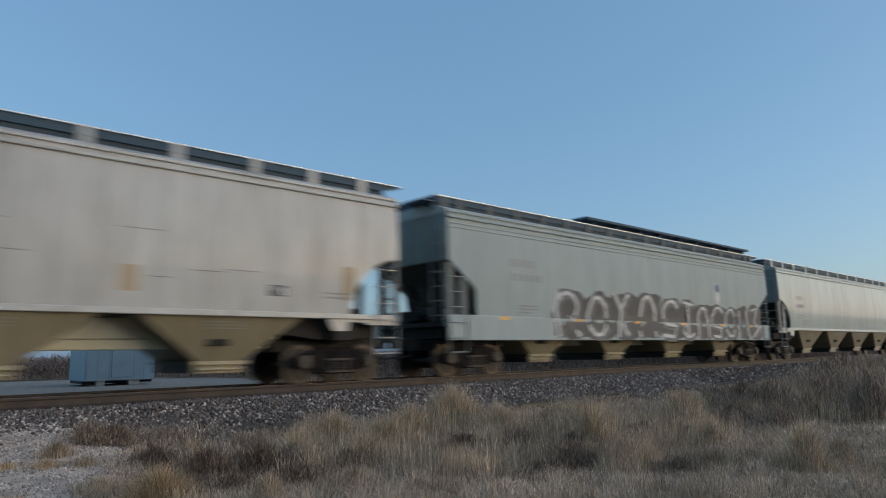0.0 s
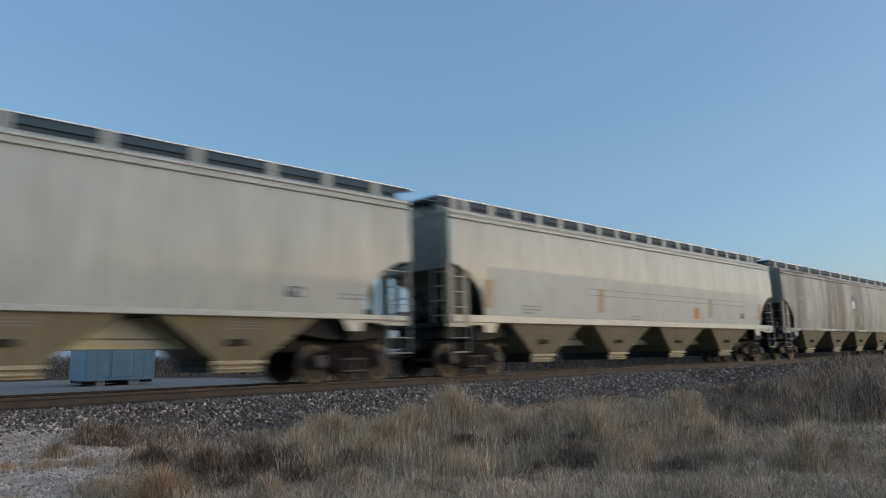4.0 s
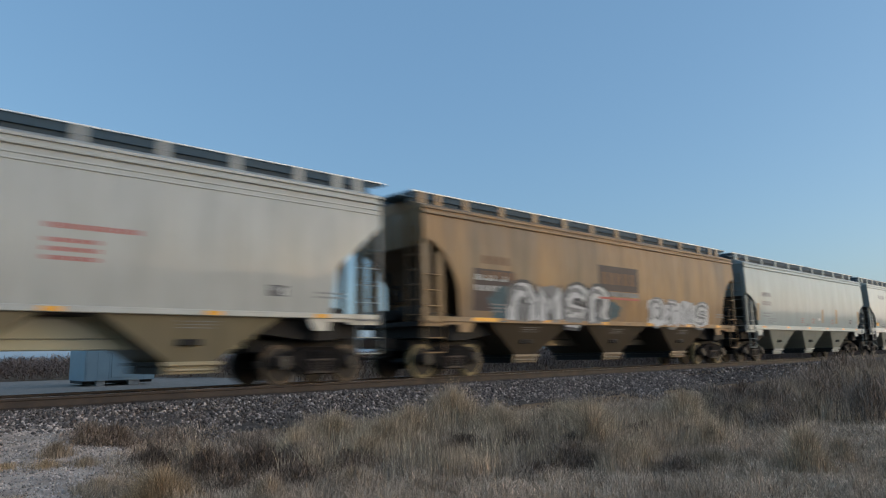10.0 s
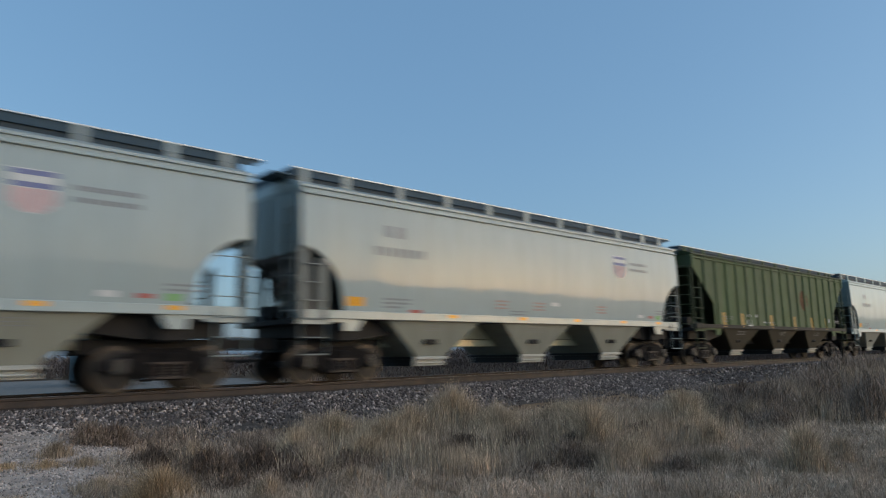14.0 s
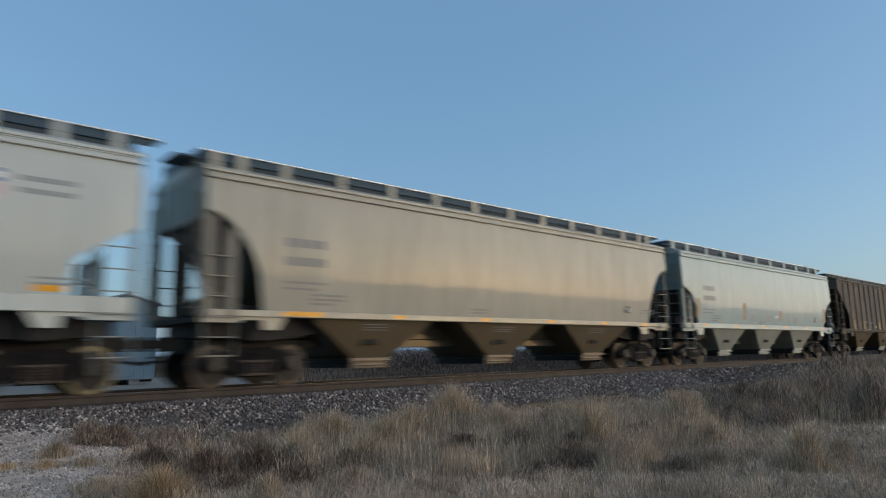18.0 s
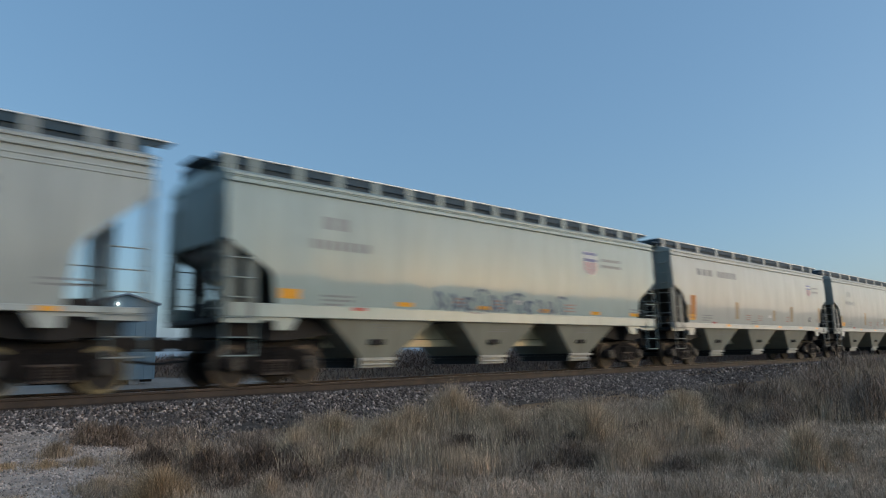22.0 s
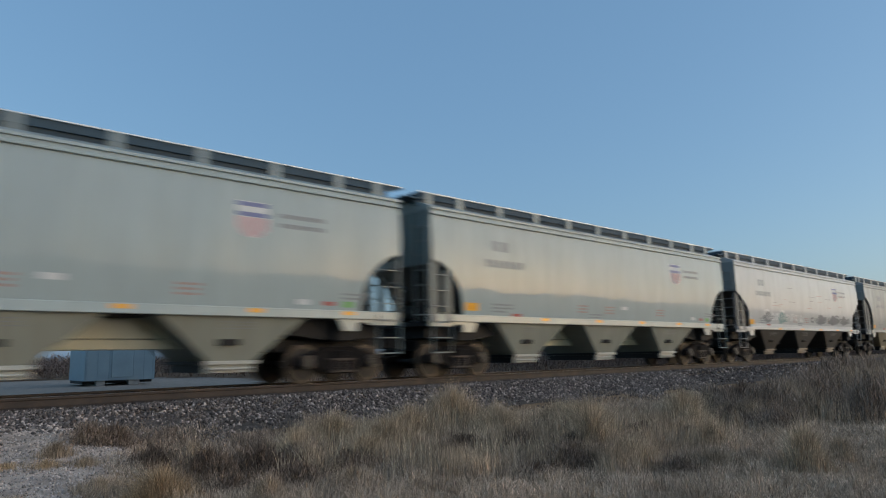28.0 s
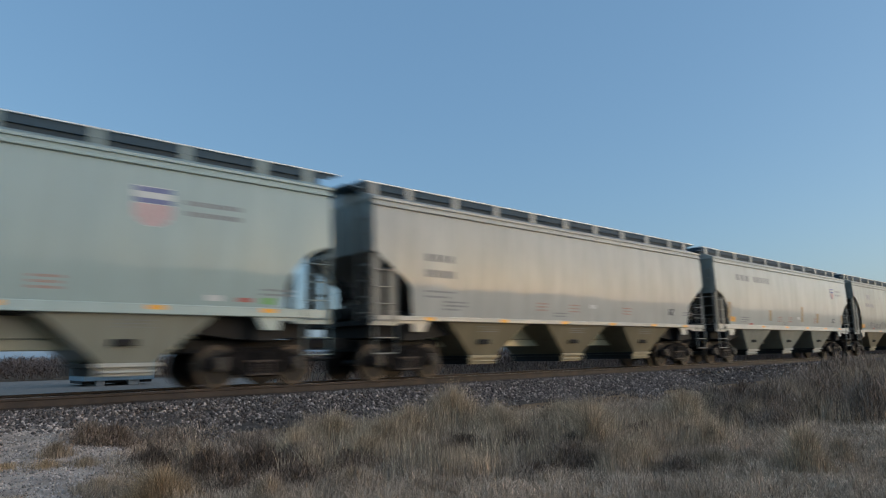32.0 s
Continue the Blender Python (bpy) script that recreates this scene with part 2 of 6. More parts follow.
class Kind:
    def __init__(self, length, bays, arch, ribbed=False, sill=0.22, arch_h=1.6, arch_w=1.1, eave=4.5, posts=1.7, beads=(), skirt=0.0):
        self.length, self.bays, self.arch, self.ribbed = length, bays, arch, ribbed
        self.sill, self.arch_h, self.arch_w, self.eave, self.posts, self.beads, self.skirt = sill, arch_h, arch_w, eave, posts, beads, skirt

    def stands(self):
        """Where the stands of the roof walk are, metres from the rear end."""
        L = self.length
        if self.posts < 1.2 and L > 20:
            n = round((L - 2.26) / 1.155)
            return [0.68] + [1.13 + (L - 2.26) * k / n for k in range(n + 1)] + [L - 0.68]
        if self.posts < 1.2:
            return [0.25] + [0.85 + 1.14 * k for k in range(14)] + [L - 0.35]
        if self.posts < 1.5:
            n = round((L - 1.9) / self.posts)
            return [0.35] + [0.95 + (L - 1.9) * k / n for k in range(n + 1)] + [L - 0.35]
        if L > 20:
            lead, n = (0.76, 2.22, 3.72), 8
        elif L > 18:
            lead, n = (0.38, 0.99, 2.08), 9
        else:
            lead, n = (0.36, 1.56), 8
        a = lead[-1]
        return list(lead) + [a + (L - 2 * a) * k / n for k in range(1, n)] + [L - q for q in reversed(lead)]

    def paint(self):
        return OLD_PAINT if self.ribbed or self.skirt else PAINT

    def half(self, z):
        """Half the width of the body at height z."""
        if self.ribbed:
            return 1.52
        return 1.585 - (z - 3.25) ** 2 / 29.0

    def dish(self, x, z):
        """How far the sheet bulges between its upright weld seams."""
        low = SILL + self.sill
        if self.ribbed or z < low or z > self.eave:
            return 0.0
        return (0.014 * math.sin(math.pi * x / 1.42) ** 2 + 0.009 * math.sin(0.9 * x) * math.sin(1.7 * x + 0.8)) * math.sin(math.pi * (z - low) / (self.eave - low))

    def cut(self, e):
        """The lower edge of the side sheet, e metres from the end of the body."""
        z0 = SILL + self.sill
        if self.arch == "round":
            if e >= self.arch_w:
                return z0
            return z0 + self.arch_h * math.sqrt(max(0.0, 1 - (e / self.arch_w) ** 1.8))
        top, knee, w = self.arch_h, self.arch_h * (0.36 if self.ribbed else 0.5), self.arch_w          # slanted, then upright
        if e >= w:
            return z0
        if self.ribbed:
            return z0 + top + (knee - top) * e / w
        bend = 0.92 * w
        if e < bend:
            return z0 + top + (knee - top) * e / bend
        return z0 + knee * (1 - (e - bend) / (w - bend))


def side_sheet(kind, sign):
    """The curved outer sheet of one side, cut away over the wheels at both ends, 25 mm thick."""
    h = kind.length / 2
    ends = [0, 0.04] + [kind.arch_w * i / 14 for i in range(1, 14)] + [kind.arch_w - 0.003, kind.arch_w + 0.003, kind.arch_w + 0.4]
    xs = [-h + e for e in ends]
    n = 24 if kind.ribbed else round(kind.length / 0.2366)
    a, b = xs[-1], -xs[-1]
    xs += [a + (b - a) * i / n for i in range(1, n)] + [h - e for e in reversed(ends)]
    rows = 14
    verts, faces = [], []
    for layer in (0, 1):
        for x in xs:
            z0 = kind.cut(h - abs(x))
            for j in range(rows + 1):
                z = z0 + (kind.eave - z0) * j / rows
                verts.append((x, sign * (kind.half(z) + kind.dish(x, z) - 0.025 * layer), z))
    w, c = rows + 1, len(xs)
    for i in range(c - 1):
        for j in range(rows):
            q = [i * w + j, (i + 1) * w + j, (i + 1) * w + j + 1, i * w + j + 1]
            faces.append(q if sign < 0 else q[::-1])
            q = [k + c * w for k in q]
            faces.append(q[::-1] if sign < 0 else q)
    rim = [i * w for i in range(c)] + [(c - 1) * w + j for j in range(1, w)] + [i * w + rows for i in range(c - 2, -1, -1)] + [j for j in range(rows - 1, 0, -1)]
    base = len(verts)
    for k in rim:
        verts += [verts[k], verts[k + c * w]]
    for i in range(len(rim)):
        j = (i + 1) % len(rim)
        q = [base + 2 * i, base + 2 * i + 1, base + 2 * j + 1, base + 2 * j]
        faces.append(q if sign < 0 else q[::-1])
    me = mesh_from("side_sheet", verts, faces, kind.paint())
    flags = [True] * (2 * (c - 1) * rows) + [False] * len(rim)
    me.polygons.foreach_set("use_smooth", flags)
    return me


def roof_mesh(kind):
    h, e = kind.length / 2, kind.eave
    w = kind.half(e)
    prof = [(-w - 0.05, e - 0.04), (-w - 0.05, e + 0.02), (-w + 0.10, e + 0.08), (-1.15, e + 0.19), (-0.6, e + 0.25), (0, e + 0.27)]
    if kind.ribbed:                                  # steep rounded roof edge
        prof = [(-w - 0.07, e - 0.06), (-w - 0.07, e + 0.0), (-w + 0.08, e + 0.06), (-1.15, e + 0.15), (-0.7, e + 0.2), (0, e + 0.22)]
    prof += [(-y, z) for y, z in reversed(prof[:-1])]
    verts = [(x, y, z) for x in (-h - 0.03, h + 0.03) for y, z in prof]
    n = len(prof)
    faces = [[i, i + 1, n + i + 1, n + i][::-1] for i in range(n - 1)] + [list(range(n)), list(range(2 * n - 1, n - 1, -1)), [n - 1, 0, n, 2 * n - 1][::-1]]
    return mesh_from("roof", verts, faces, kind.paint())


def rib_mesh(kind, sign, z0):
    bm = bmesh.new()
    y = kind.half(2)
    bm_box(bm, (-0.1, sign * y - 0.0, z0), (0.1, sign * (y + 0.06), kind.eave - 0.04), 0.02)
    return bm


def truck(parent, x):
    """A two-axle truck with its wheels, side frames, springs and bolster."""
    t = part("truck", bm_box(bmesh.new(), (-0.22, -1.15, 0.5), (0.22, 1.15, 0.78), 0.04), TRUCK, parent, "rusty cast steel two-axle truck", pose(x, 0, RAILTOP))
    for sign in (-1, 1):
        outline = [(-1.22, 0.42), (-1.18, 0.62), (-0.75, 0.72), (-0.45, 0.86), (0.45, 0.86), (0.75, 0.72), (1.18, 0.62), (1.22, 0.42), (1.05, 0.40), (0.98, 0.52), (0.8, 0.52), (0.42, 0.22), (-0.42, 0.22), (-0.8, 0.52), (-0.98, 0.52), (-1.05, 0.40)]
        bm = bm_prism(bmesh.new(), outline, sign * 1.0 - 0.07, sign * 1.0 + 0.07)
        bmesh.ops.bevel(bm, geom=bm.edges[:], offset=0.015, segments=1, affect="EDGES")
        part("side_frame", bm, TRUCK, t)
        bm = bmesh.new()
        bm_box(bm, (-0.34, sign * 1.09 - 0.07, 0.25), (0.34, sign * 1.09 + 0.07, 0.29))
        bm_box(bm, (-0.34, sign * 1.09 - 0.07, 0.54), (0.34, sign * 1.09 + 0.07, 0.58))
        for k in (-0.2, 0.0, 0.2):
            bm_rod(bm, (k, sign * 1.09, 0.27), (k, sign * 1.09, 0.56), 0.05, 8)
            for q in range(5):
                bm_rod(bm, (k, sign * 1.09, 0.29 + q * 0.055), (k, sign * 1.09, 0.318 + q * 0.055), 0.075, 10)
        part("spring_nest", bm, SPRING, t)
        for ax in (-0.915, 0.915):
            bm = bmesh.new()
            bm_rod(bm, (ax, sign * 1.02, 0.46), (ax, sign * 1.14, 0.46), 0.11, 12)
            bm_box(bm, (ax - 0.13, sign * 1.02 - 0.08, 0.5), (ax + 0.13, sign * 1.02 + 0.08, 0.66), 0.02)
            part("axle_box", bm, BEARING, t)
    for ax in (-0.915, 0.915):
        bm = bmesh.new()
        bm_rod(bm, (0, -0.95, 0), (0, 0.95, 0), 0.085, 12)
        for sign in (-1, 1):
            old = set(bm.faces)
            bm_rod(bm, (0, sign * 0.70, 0), (0, sign * 0.835, 0), 0.455, 36)
            for f in set(bm.faces) - old:
                f.material_index = 1
            bm_rod(bm, (0, sign * 0.675, 0), (0, sign * 0.70, 0), 0.485, 36)
            bm_rod(bm, (0, sign * 0.83, 0), (0, sign * 0.86, 0), 0.37, 28)
            bm_rod(bm, (0, sign * 0.86, 0), (0, sign * 0.90, 0), 0.15, 16)
        ws = part("wheelset", bm, WHEEL, t, "steel wheels on an axle", pose(ax, 0, 0.455))
        ws.data.materials.append(RIM)
    return t


def hopper_car(kind):
    """One covered hopper car with all the parts that its kind has."""
    car = new("covered_hopper_car")
    h = kind.length / 2
    for sign in (-1, 1):
        link("side_sheet", side_sheet(kind, sign), car)
        y = kind.half(SILL + 0.1)
        part("side_sill", bm_box(bmesh.new(), (-h, min(sign * (y - 0.08), sign * (y + 0.03)), SILL), (h, max(sign * (y - 0.08), sign * (y + 0.03)), SILL + kind.sill), 0.012), kind.paint(), car)
        if kind.skirt:                               # deep sill that hides the upper hoppers
            ya, yb = sorted((sign * (y + 0.034), sign * (y + 0.06)))
            part("side_skirt", bm_box(bmesh.new(), (-h, ya, SILL - kind.skirt), (h, yb, SILL + kind.sill - 0.02), 0.008), kind.paint(), car)
        yt = kind.half(kind.eave - 0.17)
        part("top_rail", bm_box(bmesh.new(), (-h, min(sign * (yt - 0.03), sign * (yt + 0.06)), kind.eave - 0.2), (h, max(sign * (yt - 0.03), sign * (yt + 0.06)), kind.eave - 0.14), 0.012), kind.paint(), car)
        for drop in kind.beads:                      # rolled ridges along the top of the sheet
            yb = kind.half(kind.eave - drop)
            part("side_bead", bm_box(bmesh.new(), (-h + 0.03, min(sign * (yb - 0.02), sign * (yb + 0.022)), kind.eave - drop - 0.018), (h - 0.03, max(sign * (yb - 0.02), sign * (yb + 0.022)), kind.eave - drop + 0.018), 0.008), kind.paint(), car)
    link("roof", roof_mesh(kind), car)
    # roof walks with their stands, and the trough hatch between them
    top = kind.eave + 0.54
    if kind.ribbed:
        top = kind.eave + 0.39
    for sign in (-1, 1):
        ya, yb = sorted((sign * 0.56, sign * 1.09))
        part("roof_walk", bm_box(bmesh.new(), (-h + 0.02, ya, top - 0.026), (h + 0.5, yb, top)), GALV, car, "galvanised grating walkway")
        ya, yb = sorted((sign * 1.03, sign * 1.05))
        deep = 0.2 if not kind.ribbed else 0.15
        bm = bm_prism(bmesh.new(), [(-h + 0.03, top - 0.02), (-h + 0.03, top - deep), (h - 0.05, top - deep), (h + 0.5, top - 0.06), (h + 0.5, top - 0.02)], ya, yb)
        part("walk_edge", bm, WALKSIDE, car, "steel edge of the walkway with sky reflection in its colour")
        st = None
        for p in kind.stands():
            x = -h + p
            if st is None:
                bm = bmesh.new()
                low = kind.eave + (0.19 if not kind.ribbed else 0.14)
                bm_prism(bm, [(-0.11, low), (0.11, low), (0.1, top - 0.02), (-0.1, top - 0.02)], sign * 1.055, sign * 1.09)
                bm_box(bm, (-0.02, min(sign * 0.62, sign * 1.055), low), (0.02, max(sign * 0.62, sign * 1.055), top - 0.02))
                st = part("walk_stand", bm, kind.paint(), car, "", pose(x, 0, 0)).data
            else:
                link("walk_stand", st, car, pose(x, 0, 0))
    bm = bm_box(bmesh.new(), (-h - 0.5, -1.08, top - 0.24), (-h + 0.05, -0.25, top - 0.19), 0.008)
    bm_box(bm, (-h - 0.06, -1.0, top - 0.42), (-h + 0.02, -0.9, top - 0.24))
    bm_box(bm, (-h - 0.42, -1.04, top - 0.3), (-h - 0.38, -0.3, top - 0.24))
    part("end_walk", bm, WALKSIDE, car, "grating step at the end of the roof")
    bm = bmesh.new()
    lift = 0.08 if kind.ribbed else 0.2
    ring = [[bm.verts.new((x, y, z)) for y, z in ((-1.02, kind.eave + lift), (-0.98, top - 0.025), (0.98, top - 0.025), (1.02, kind.eave + lift))] for x in (-h + 0.01, h - 0.01)]
    bm.faces.new(ring[0]), bm.faces.new(ring[1][::-1])
    for k in range(4):
        bm.faces.new((ring[0][k], ring[1][k], ring[1][(k + 1) % 4], ring[0][(k + 1) % 4]))
    part("roof_hatch", bm, HATCH, car, "long trough hatch cover with shade in its colour")
    # ends
    zb = SILL + kind.sill + kind.arch_h * (0.93 if kind.arch == "round" else 0.96 if kind.ribbed else 1.0)
    w = kind.half(3.5) - 0.03
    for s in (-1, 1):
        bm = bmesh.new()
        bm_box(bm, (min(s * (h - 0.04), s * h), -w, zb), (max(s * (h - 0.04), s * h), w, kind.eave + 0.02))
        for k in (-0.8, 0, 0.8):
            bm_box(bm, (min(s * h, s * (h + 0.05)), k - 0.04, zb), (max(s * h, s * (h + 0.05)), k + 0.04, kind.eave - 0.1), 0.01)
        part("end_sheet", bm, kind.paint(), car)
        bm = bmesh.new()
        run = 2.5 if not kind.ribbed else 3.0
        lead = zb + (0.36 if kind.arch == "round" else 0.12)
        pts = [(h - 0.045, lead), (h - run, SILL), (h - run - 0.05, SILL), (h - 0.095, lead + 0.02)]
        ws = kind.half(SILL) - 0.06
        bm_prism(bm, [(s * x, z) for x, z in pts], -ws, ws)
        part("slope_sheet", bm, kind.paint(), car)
        for k in (-0.55, 0.55):                      # struts that carry the slope sheet
            bm = bmesh.new()
            pts = [(h - 0.55, SILL + 0.02), (h - 0.40, SILL + 0.02), (h - 0.34, zb - 0.4), (h - 0.55, zb - 0.6)]
            bm_prism(bm, [(s * x, z) for x, z in pts], k - 0.03, k + 0.03)
            part("end_brace", bm, DARK, car)
        bm = bmesh.new()
        bm_box(bm, (min(s * (h - 0.75), s * (h + 0.02)), -1.42, SILL - 0.12), (max(s * (h - 0.75), s * (h + 0.02)), 1.42, SILL - 0.0), 0.015)
        part("end_platform", bm, DARK, car)
        bm = bmesh.new()
        bm_box(bm, (min(s * (h - 0.2), s * (h + 0.32)), -0.2, 0.72), (max(s * (h - 0.2), s * (h + 0.32)), 0.2, 1.02), 0.02)
        bm_box(bm, (min(s * (h + 0.3), s * (h + 0.62)), -0.08, 0.78), (max(s * (h + 0.3), s * (h + 0.62)), 0.08, 0.96), 0.02)
        bm_box(bm, (min(s * (h + 0.55), s * (h + 0.76)), -0.14, 0.72), (max(s * (h + 0.55), s * (h + 0.76)), 0.14, 1.02), 0.04)
        part("coupler", bm, DARK, car, "dark steel knuckle coupler")
        bm = bmesh.new()
        for sy in (-1, 1):
            bm_rod(bm, (s * (h + 0.05), sy * 0.3, 0.86), (s * (h + 0.3), sy * 0.32, 0.52), 0.025, 6)
            bm_rod(bm, (s * (h + 0.3), sy * 0.32, 0.52), (s * (h + 0.72), sy * 0.1, 0.45), 0.025, 6)
        part("air_hose", bm, DARK, car)
        truck(car, s * (h - 1.45))
        bm = bmesh.new()
        bm_box(bm, (min(s * (h - 1.75), s * (h - 1.15)), -1.3, 0.9), (max(s * (h - 1.75), s * (h - 1.15)), 1.3, SILL), 0.03)
        part("body_bolster", bm, DARK, car)
        bm = bmesh.new()
        pts = [(h - 0.25, SILL - 0.12), (h - 0.25, 1.0), (h - 2.0, 0.95), (h - 3.1, 1.1), (h - 3.1, SILL + 0.05), (h - 1.0, SILL + 0.3)]
        bm_prism(bm, [(s * x, z) for x, z in pts], -1.05, 1.05)
        xa, xb = sorted((s * (h - 0.3), s * (h - 3.0)))
        bm_box(bm, (xa, -0.6, 0.66), (xb, 0.6, 0.96), 0.02)
        part("underframe", bm, DARK, car)
        for sign in (-1, 1):
            y0 = kind.half(2.2) - 0.02
            yb = kind.half(SILL) - 0.03
            e = kind.arch_w
            out = [(h, SILL + 0.002), (h, SILL - 0.13), (h - 0.85, SILL - 0.13), (h - 0.95, SILL - 0.07), (h - e - 0.02, SILL - 0.07), (h - e - 0.06, SILL - 0.28), (h - e - 0.42, SILL - 0.28), (h - e - 0.6, SILL + 0.002)]
            bm = bm_prism(bmesh.new(), [(s * x, z) for x, z in out], sign * (yb - 0.02), sign * (yb + 0.02))
            part("end_plate", bm, kind.paint(), car)
            zc = SILL
            for a, b in ((0.0, 0.07), (0.66, 0.73)) if kind.ribbed else ((0.0, 0.26), (0.50, 0.74)) if s < 0 else ((0.0, 0.06),):
                zt = kind.cut(b) + 0.1 if not kind.ribbed else (4.3 if a == 0 else 3.9)
                bm = bmesh.new()
                xa, xb = sorted((s * (h - a), s * (h - b)))
                ya, yb = sorted((sign * (y0 - 0.05), sign * (y0 - 0.015)))
                bm_box(bm, (xa, ya, zc), (xb, yb, zt), 0.006)
                part("corner_post", bm, kind.paint(), car)
            lad = bmesh.new()
            for k in range(6 if kind.ribbed else 5):
                z = 0.98 + 0.42 * k
                xa, xb = s * (h - 0.02), s * (h - 0.70)
                bm_rod(lad, (xa, sign * (y0 + 0.05), z), (xb, sign * (y0 + 0.05), z), 0.014, 6)
                for xx in (xa, xb):
                    bm_rod(lad, (xx, sign * (y0 + 0.05), z), (xx, sign * (y0 - 0.02), z), 0.014, 6)
            bm_rod(lad, (s * (h - 0.02), sign * (y0 + 0.03), 0.6), (s * (h - 0.02), sign * (y0 + 0.03), SILL + 0.1), 0.018, 6)
            bm_rod(lad, (s * (h - 0.70), sign * (y0 + 0.03), 0.6), (s * (h - 0.70), sign * (y0 + 0.03), SILL + 0.1), 0.018, 6)
            bm_rod(lad, (s * (h - 0.02), sign * (y0 + 0.03), 0.6), (s * (h - 0.70), sign * (y0 + 0.03), 0.6), 0.018, 6)
            for xx in (s * (h - 0.02), s * (h - 0.70)):
                bm_rod(lad, (xx, sign * (y0 + 0.05), 0.96), (xx, sign * (y0 + 0.05), z + 0.02), 0.012, 6)
            part("ladder", lad, kind.paint(), car, "steel rungs of a corner ladder")
            lad = bmesh.new()
            for k in range(7):
                z = 1.6 + 0.4 * k
                ya, yb = sign * (y0 - 0.08), sign * (y0 - 0.58)
                bm_rod(lad, (s * (h + 0.07), ya, z), (s * (h + 0.07), yb, z), 0.014, 6)
            for yy in (ya, yb):
                bm_rod(lad, (s * (h + 0.07), yy, SILL), (s * (h + 0.07), yy, 4.1), 0.02, 6)
            part("end_ladder", lad, kind.paint(), car, "steel ladder on the car end")
    bm = bm_box(bmesh.new(), (-h + 2.6, -0.3, 0.98), (h - 2.6, 0.3, SILL - 0.015), 0.01)
    bm_box(bm, (-h + 2.6, -0.33, 0.76), (h - 2.6, 0.33, 0.97), 0.015)
    part("centre_sill", bm, kind.paint(), car)
    # brake gear on the rear platform
    bm = bmesh.new()
    bmesh.ops.create_circle(bm, segments=20, radius=0.27, matrix=Matrix.Translation((-h - 0.14, -0.55, 2.15)) @ Euler((0, radians(90), 0)).to_matrix().to_4x4())
    r = bmesh.ops.extrude_edge_only(bm, edges=bm.edges[:])
    for v in [g for g in r["geom"] if isinstance(g, bmesh.types.BMVert)]:
        v.co = Vector((v.co.x - 0.03, -0.55 + (v.co.y + 0.55) * 0.86, 2.15 + (v.co.z - 2.15) * 0.86))
    bm_rod(bm, (-h - 0.16, -0.55, 2.40), (-h - 0.16, -0.55, 1.90), 0.015, 6)
    bm_rod(bm, (-h - 0.16, -0.80, 2.15), (-h - 0.16, -0.30, 2.15), 0.015, 6)
    bm_box(bm, (-h - 0.12, -0.68, 1.98), (-h + 0.03, -0.42, 2.3), 0.02)
    part("brake_wheel", bm, DARK, car, "dark brake hand wheel")
    bm = bm_rod(bmesh.new(), (-h + 0.62, -0.95, SILL + 0.3), (-h + 0.62, 0.25, SILL + 0.3), 0.2, 16)
    part("air_reservoir", bm, DARK, car)
    bm = bm_rod(bmesh.new(), (-h + 1.1, 0.35, SILL + 0.25), (-h + 0.35, 0.35, SILL + 0.25), 0.15, 14)
    bm_box(bm, (-h + 0.3, 0.5, SILL), (-h + 0.75, 0.95, SILL + 0.4), 0.03)
    part("brake_cylinder", bm, DARK, car)
    # hoppers under the floor
    a = h - (2.15 if kind.bays == 3 else 2.3)
    pitch = 2 * a / kind.bays
    part("floor_sheet", bm_box(bmesh.new(), (-a - 0.2, -1.33, SILL - 0.01), (a + 0.2, 1.33, SILL + 0.03)), DARK, car)
    first = None
    for i in range(kind.bays):
        x = -a + pitch * (i + 0.5)
        if first is None:
            yt, zt, zl = kind.half(SILL) - 0.06, SILL, 0.5
            top_pts, low_pts = (pitch / 2 - (0.5 if kind.bays == 3 else 0.35), yt), (0.52, 1.12)
            vs = [(sx * q[0], sy * q[1], z) for q, z in ((low_pts, zl), (top_pts, zt)) for sx, sy in ((-1, -1), (1, -1), (1, 1), (-1, 1))]
            fs = [(0, 1, 5, 4), (1, 2, 6, 5), (2, 3, 7, 6), (3, 0, 4, 7), (3, 2, 1, 0), (4, 5, 6, 7)]
            first = link("hopper", mesh_from("hopper", vs, fs, kind.paint()), car, pose(x, 0, 0))
            bm = bmesh.new()
            bm_box(bm, (-0.6, -1.16, 0.42), (0.6, -1.13, 0.5), 0.008)
            bm_box(bm, (-0.54, -1.06, 0.25), (0.54, -1.03, 0.43), 0.008)
            bm_rod(bm, (-0.48, -1.12, 0.33), (0.48, -1.12, 0.33), 0.025, 8)
            gate = part("outlet_gate", bm, kind.paint(), first, "pale sliding outlet gate")
            link("outlet_gate", gate.data, first, pose(0, 0, 0, 0, 0, 180), "pale sliding outlet gate")
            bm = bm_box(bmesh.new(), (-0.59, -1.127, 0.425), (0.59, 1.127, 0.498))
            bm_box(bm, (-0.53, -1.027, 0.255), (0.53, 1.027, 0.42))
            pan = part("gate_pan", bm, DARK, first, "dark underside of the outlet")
            bm = bmesh.new()
            bm_box(bm, (-0.35, -1.30, 0.82), (0.1, -1.22, 0.95), 0.01)
            bm_rod(bm, (-0.12, -1.34, 0.88), (-0.12, -1.18, 0.88), 0.06, 10)
            vib = part("vibrator_bracket", bm, DARK, first)
            bm = bmesh.new()
            for z, w in ((1.3, 0.42), (1.235, 0.36), (1.17, 0.4)):
                y = -1.12 - (yt - 1.12) * (z - zl) / (zt - zl) - 0.004
                bm_box(bm, (-w, y, z), (w, y + 0.003, z + 0.028))
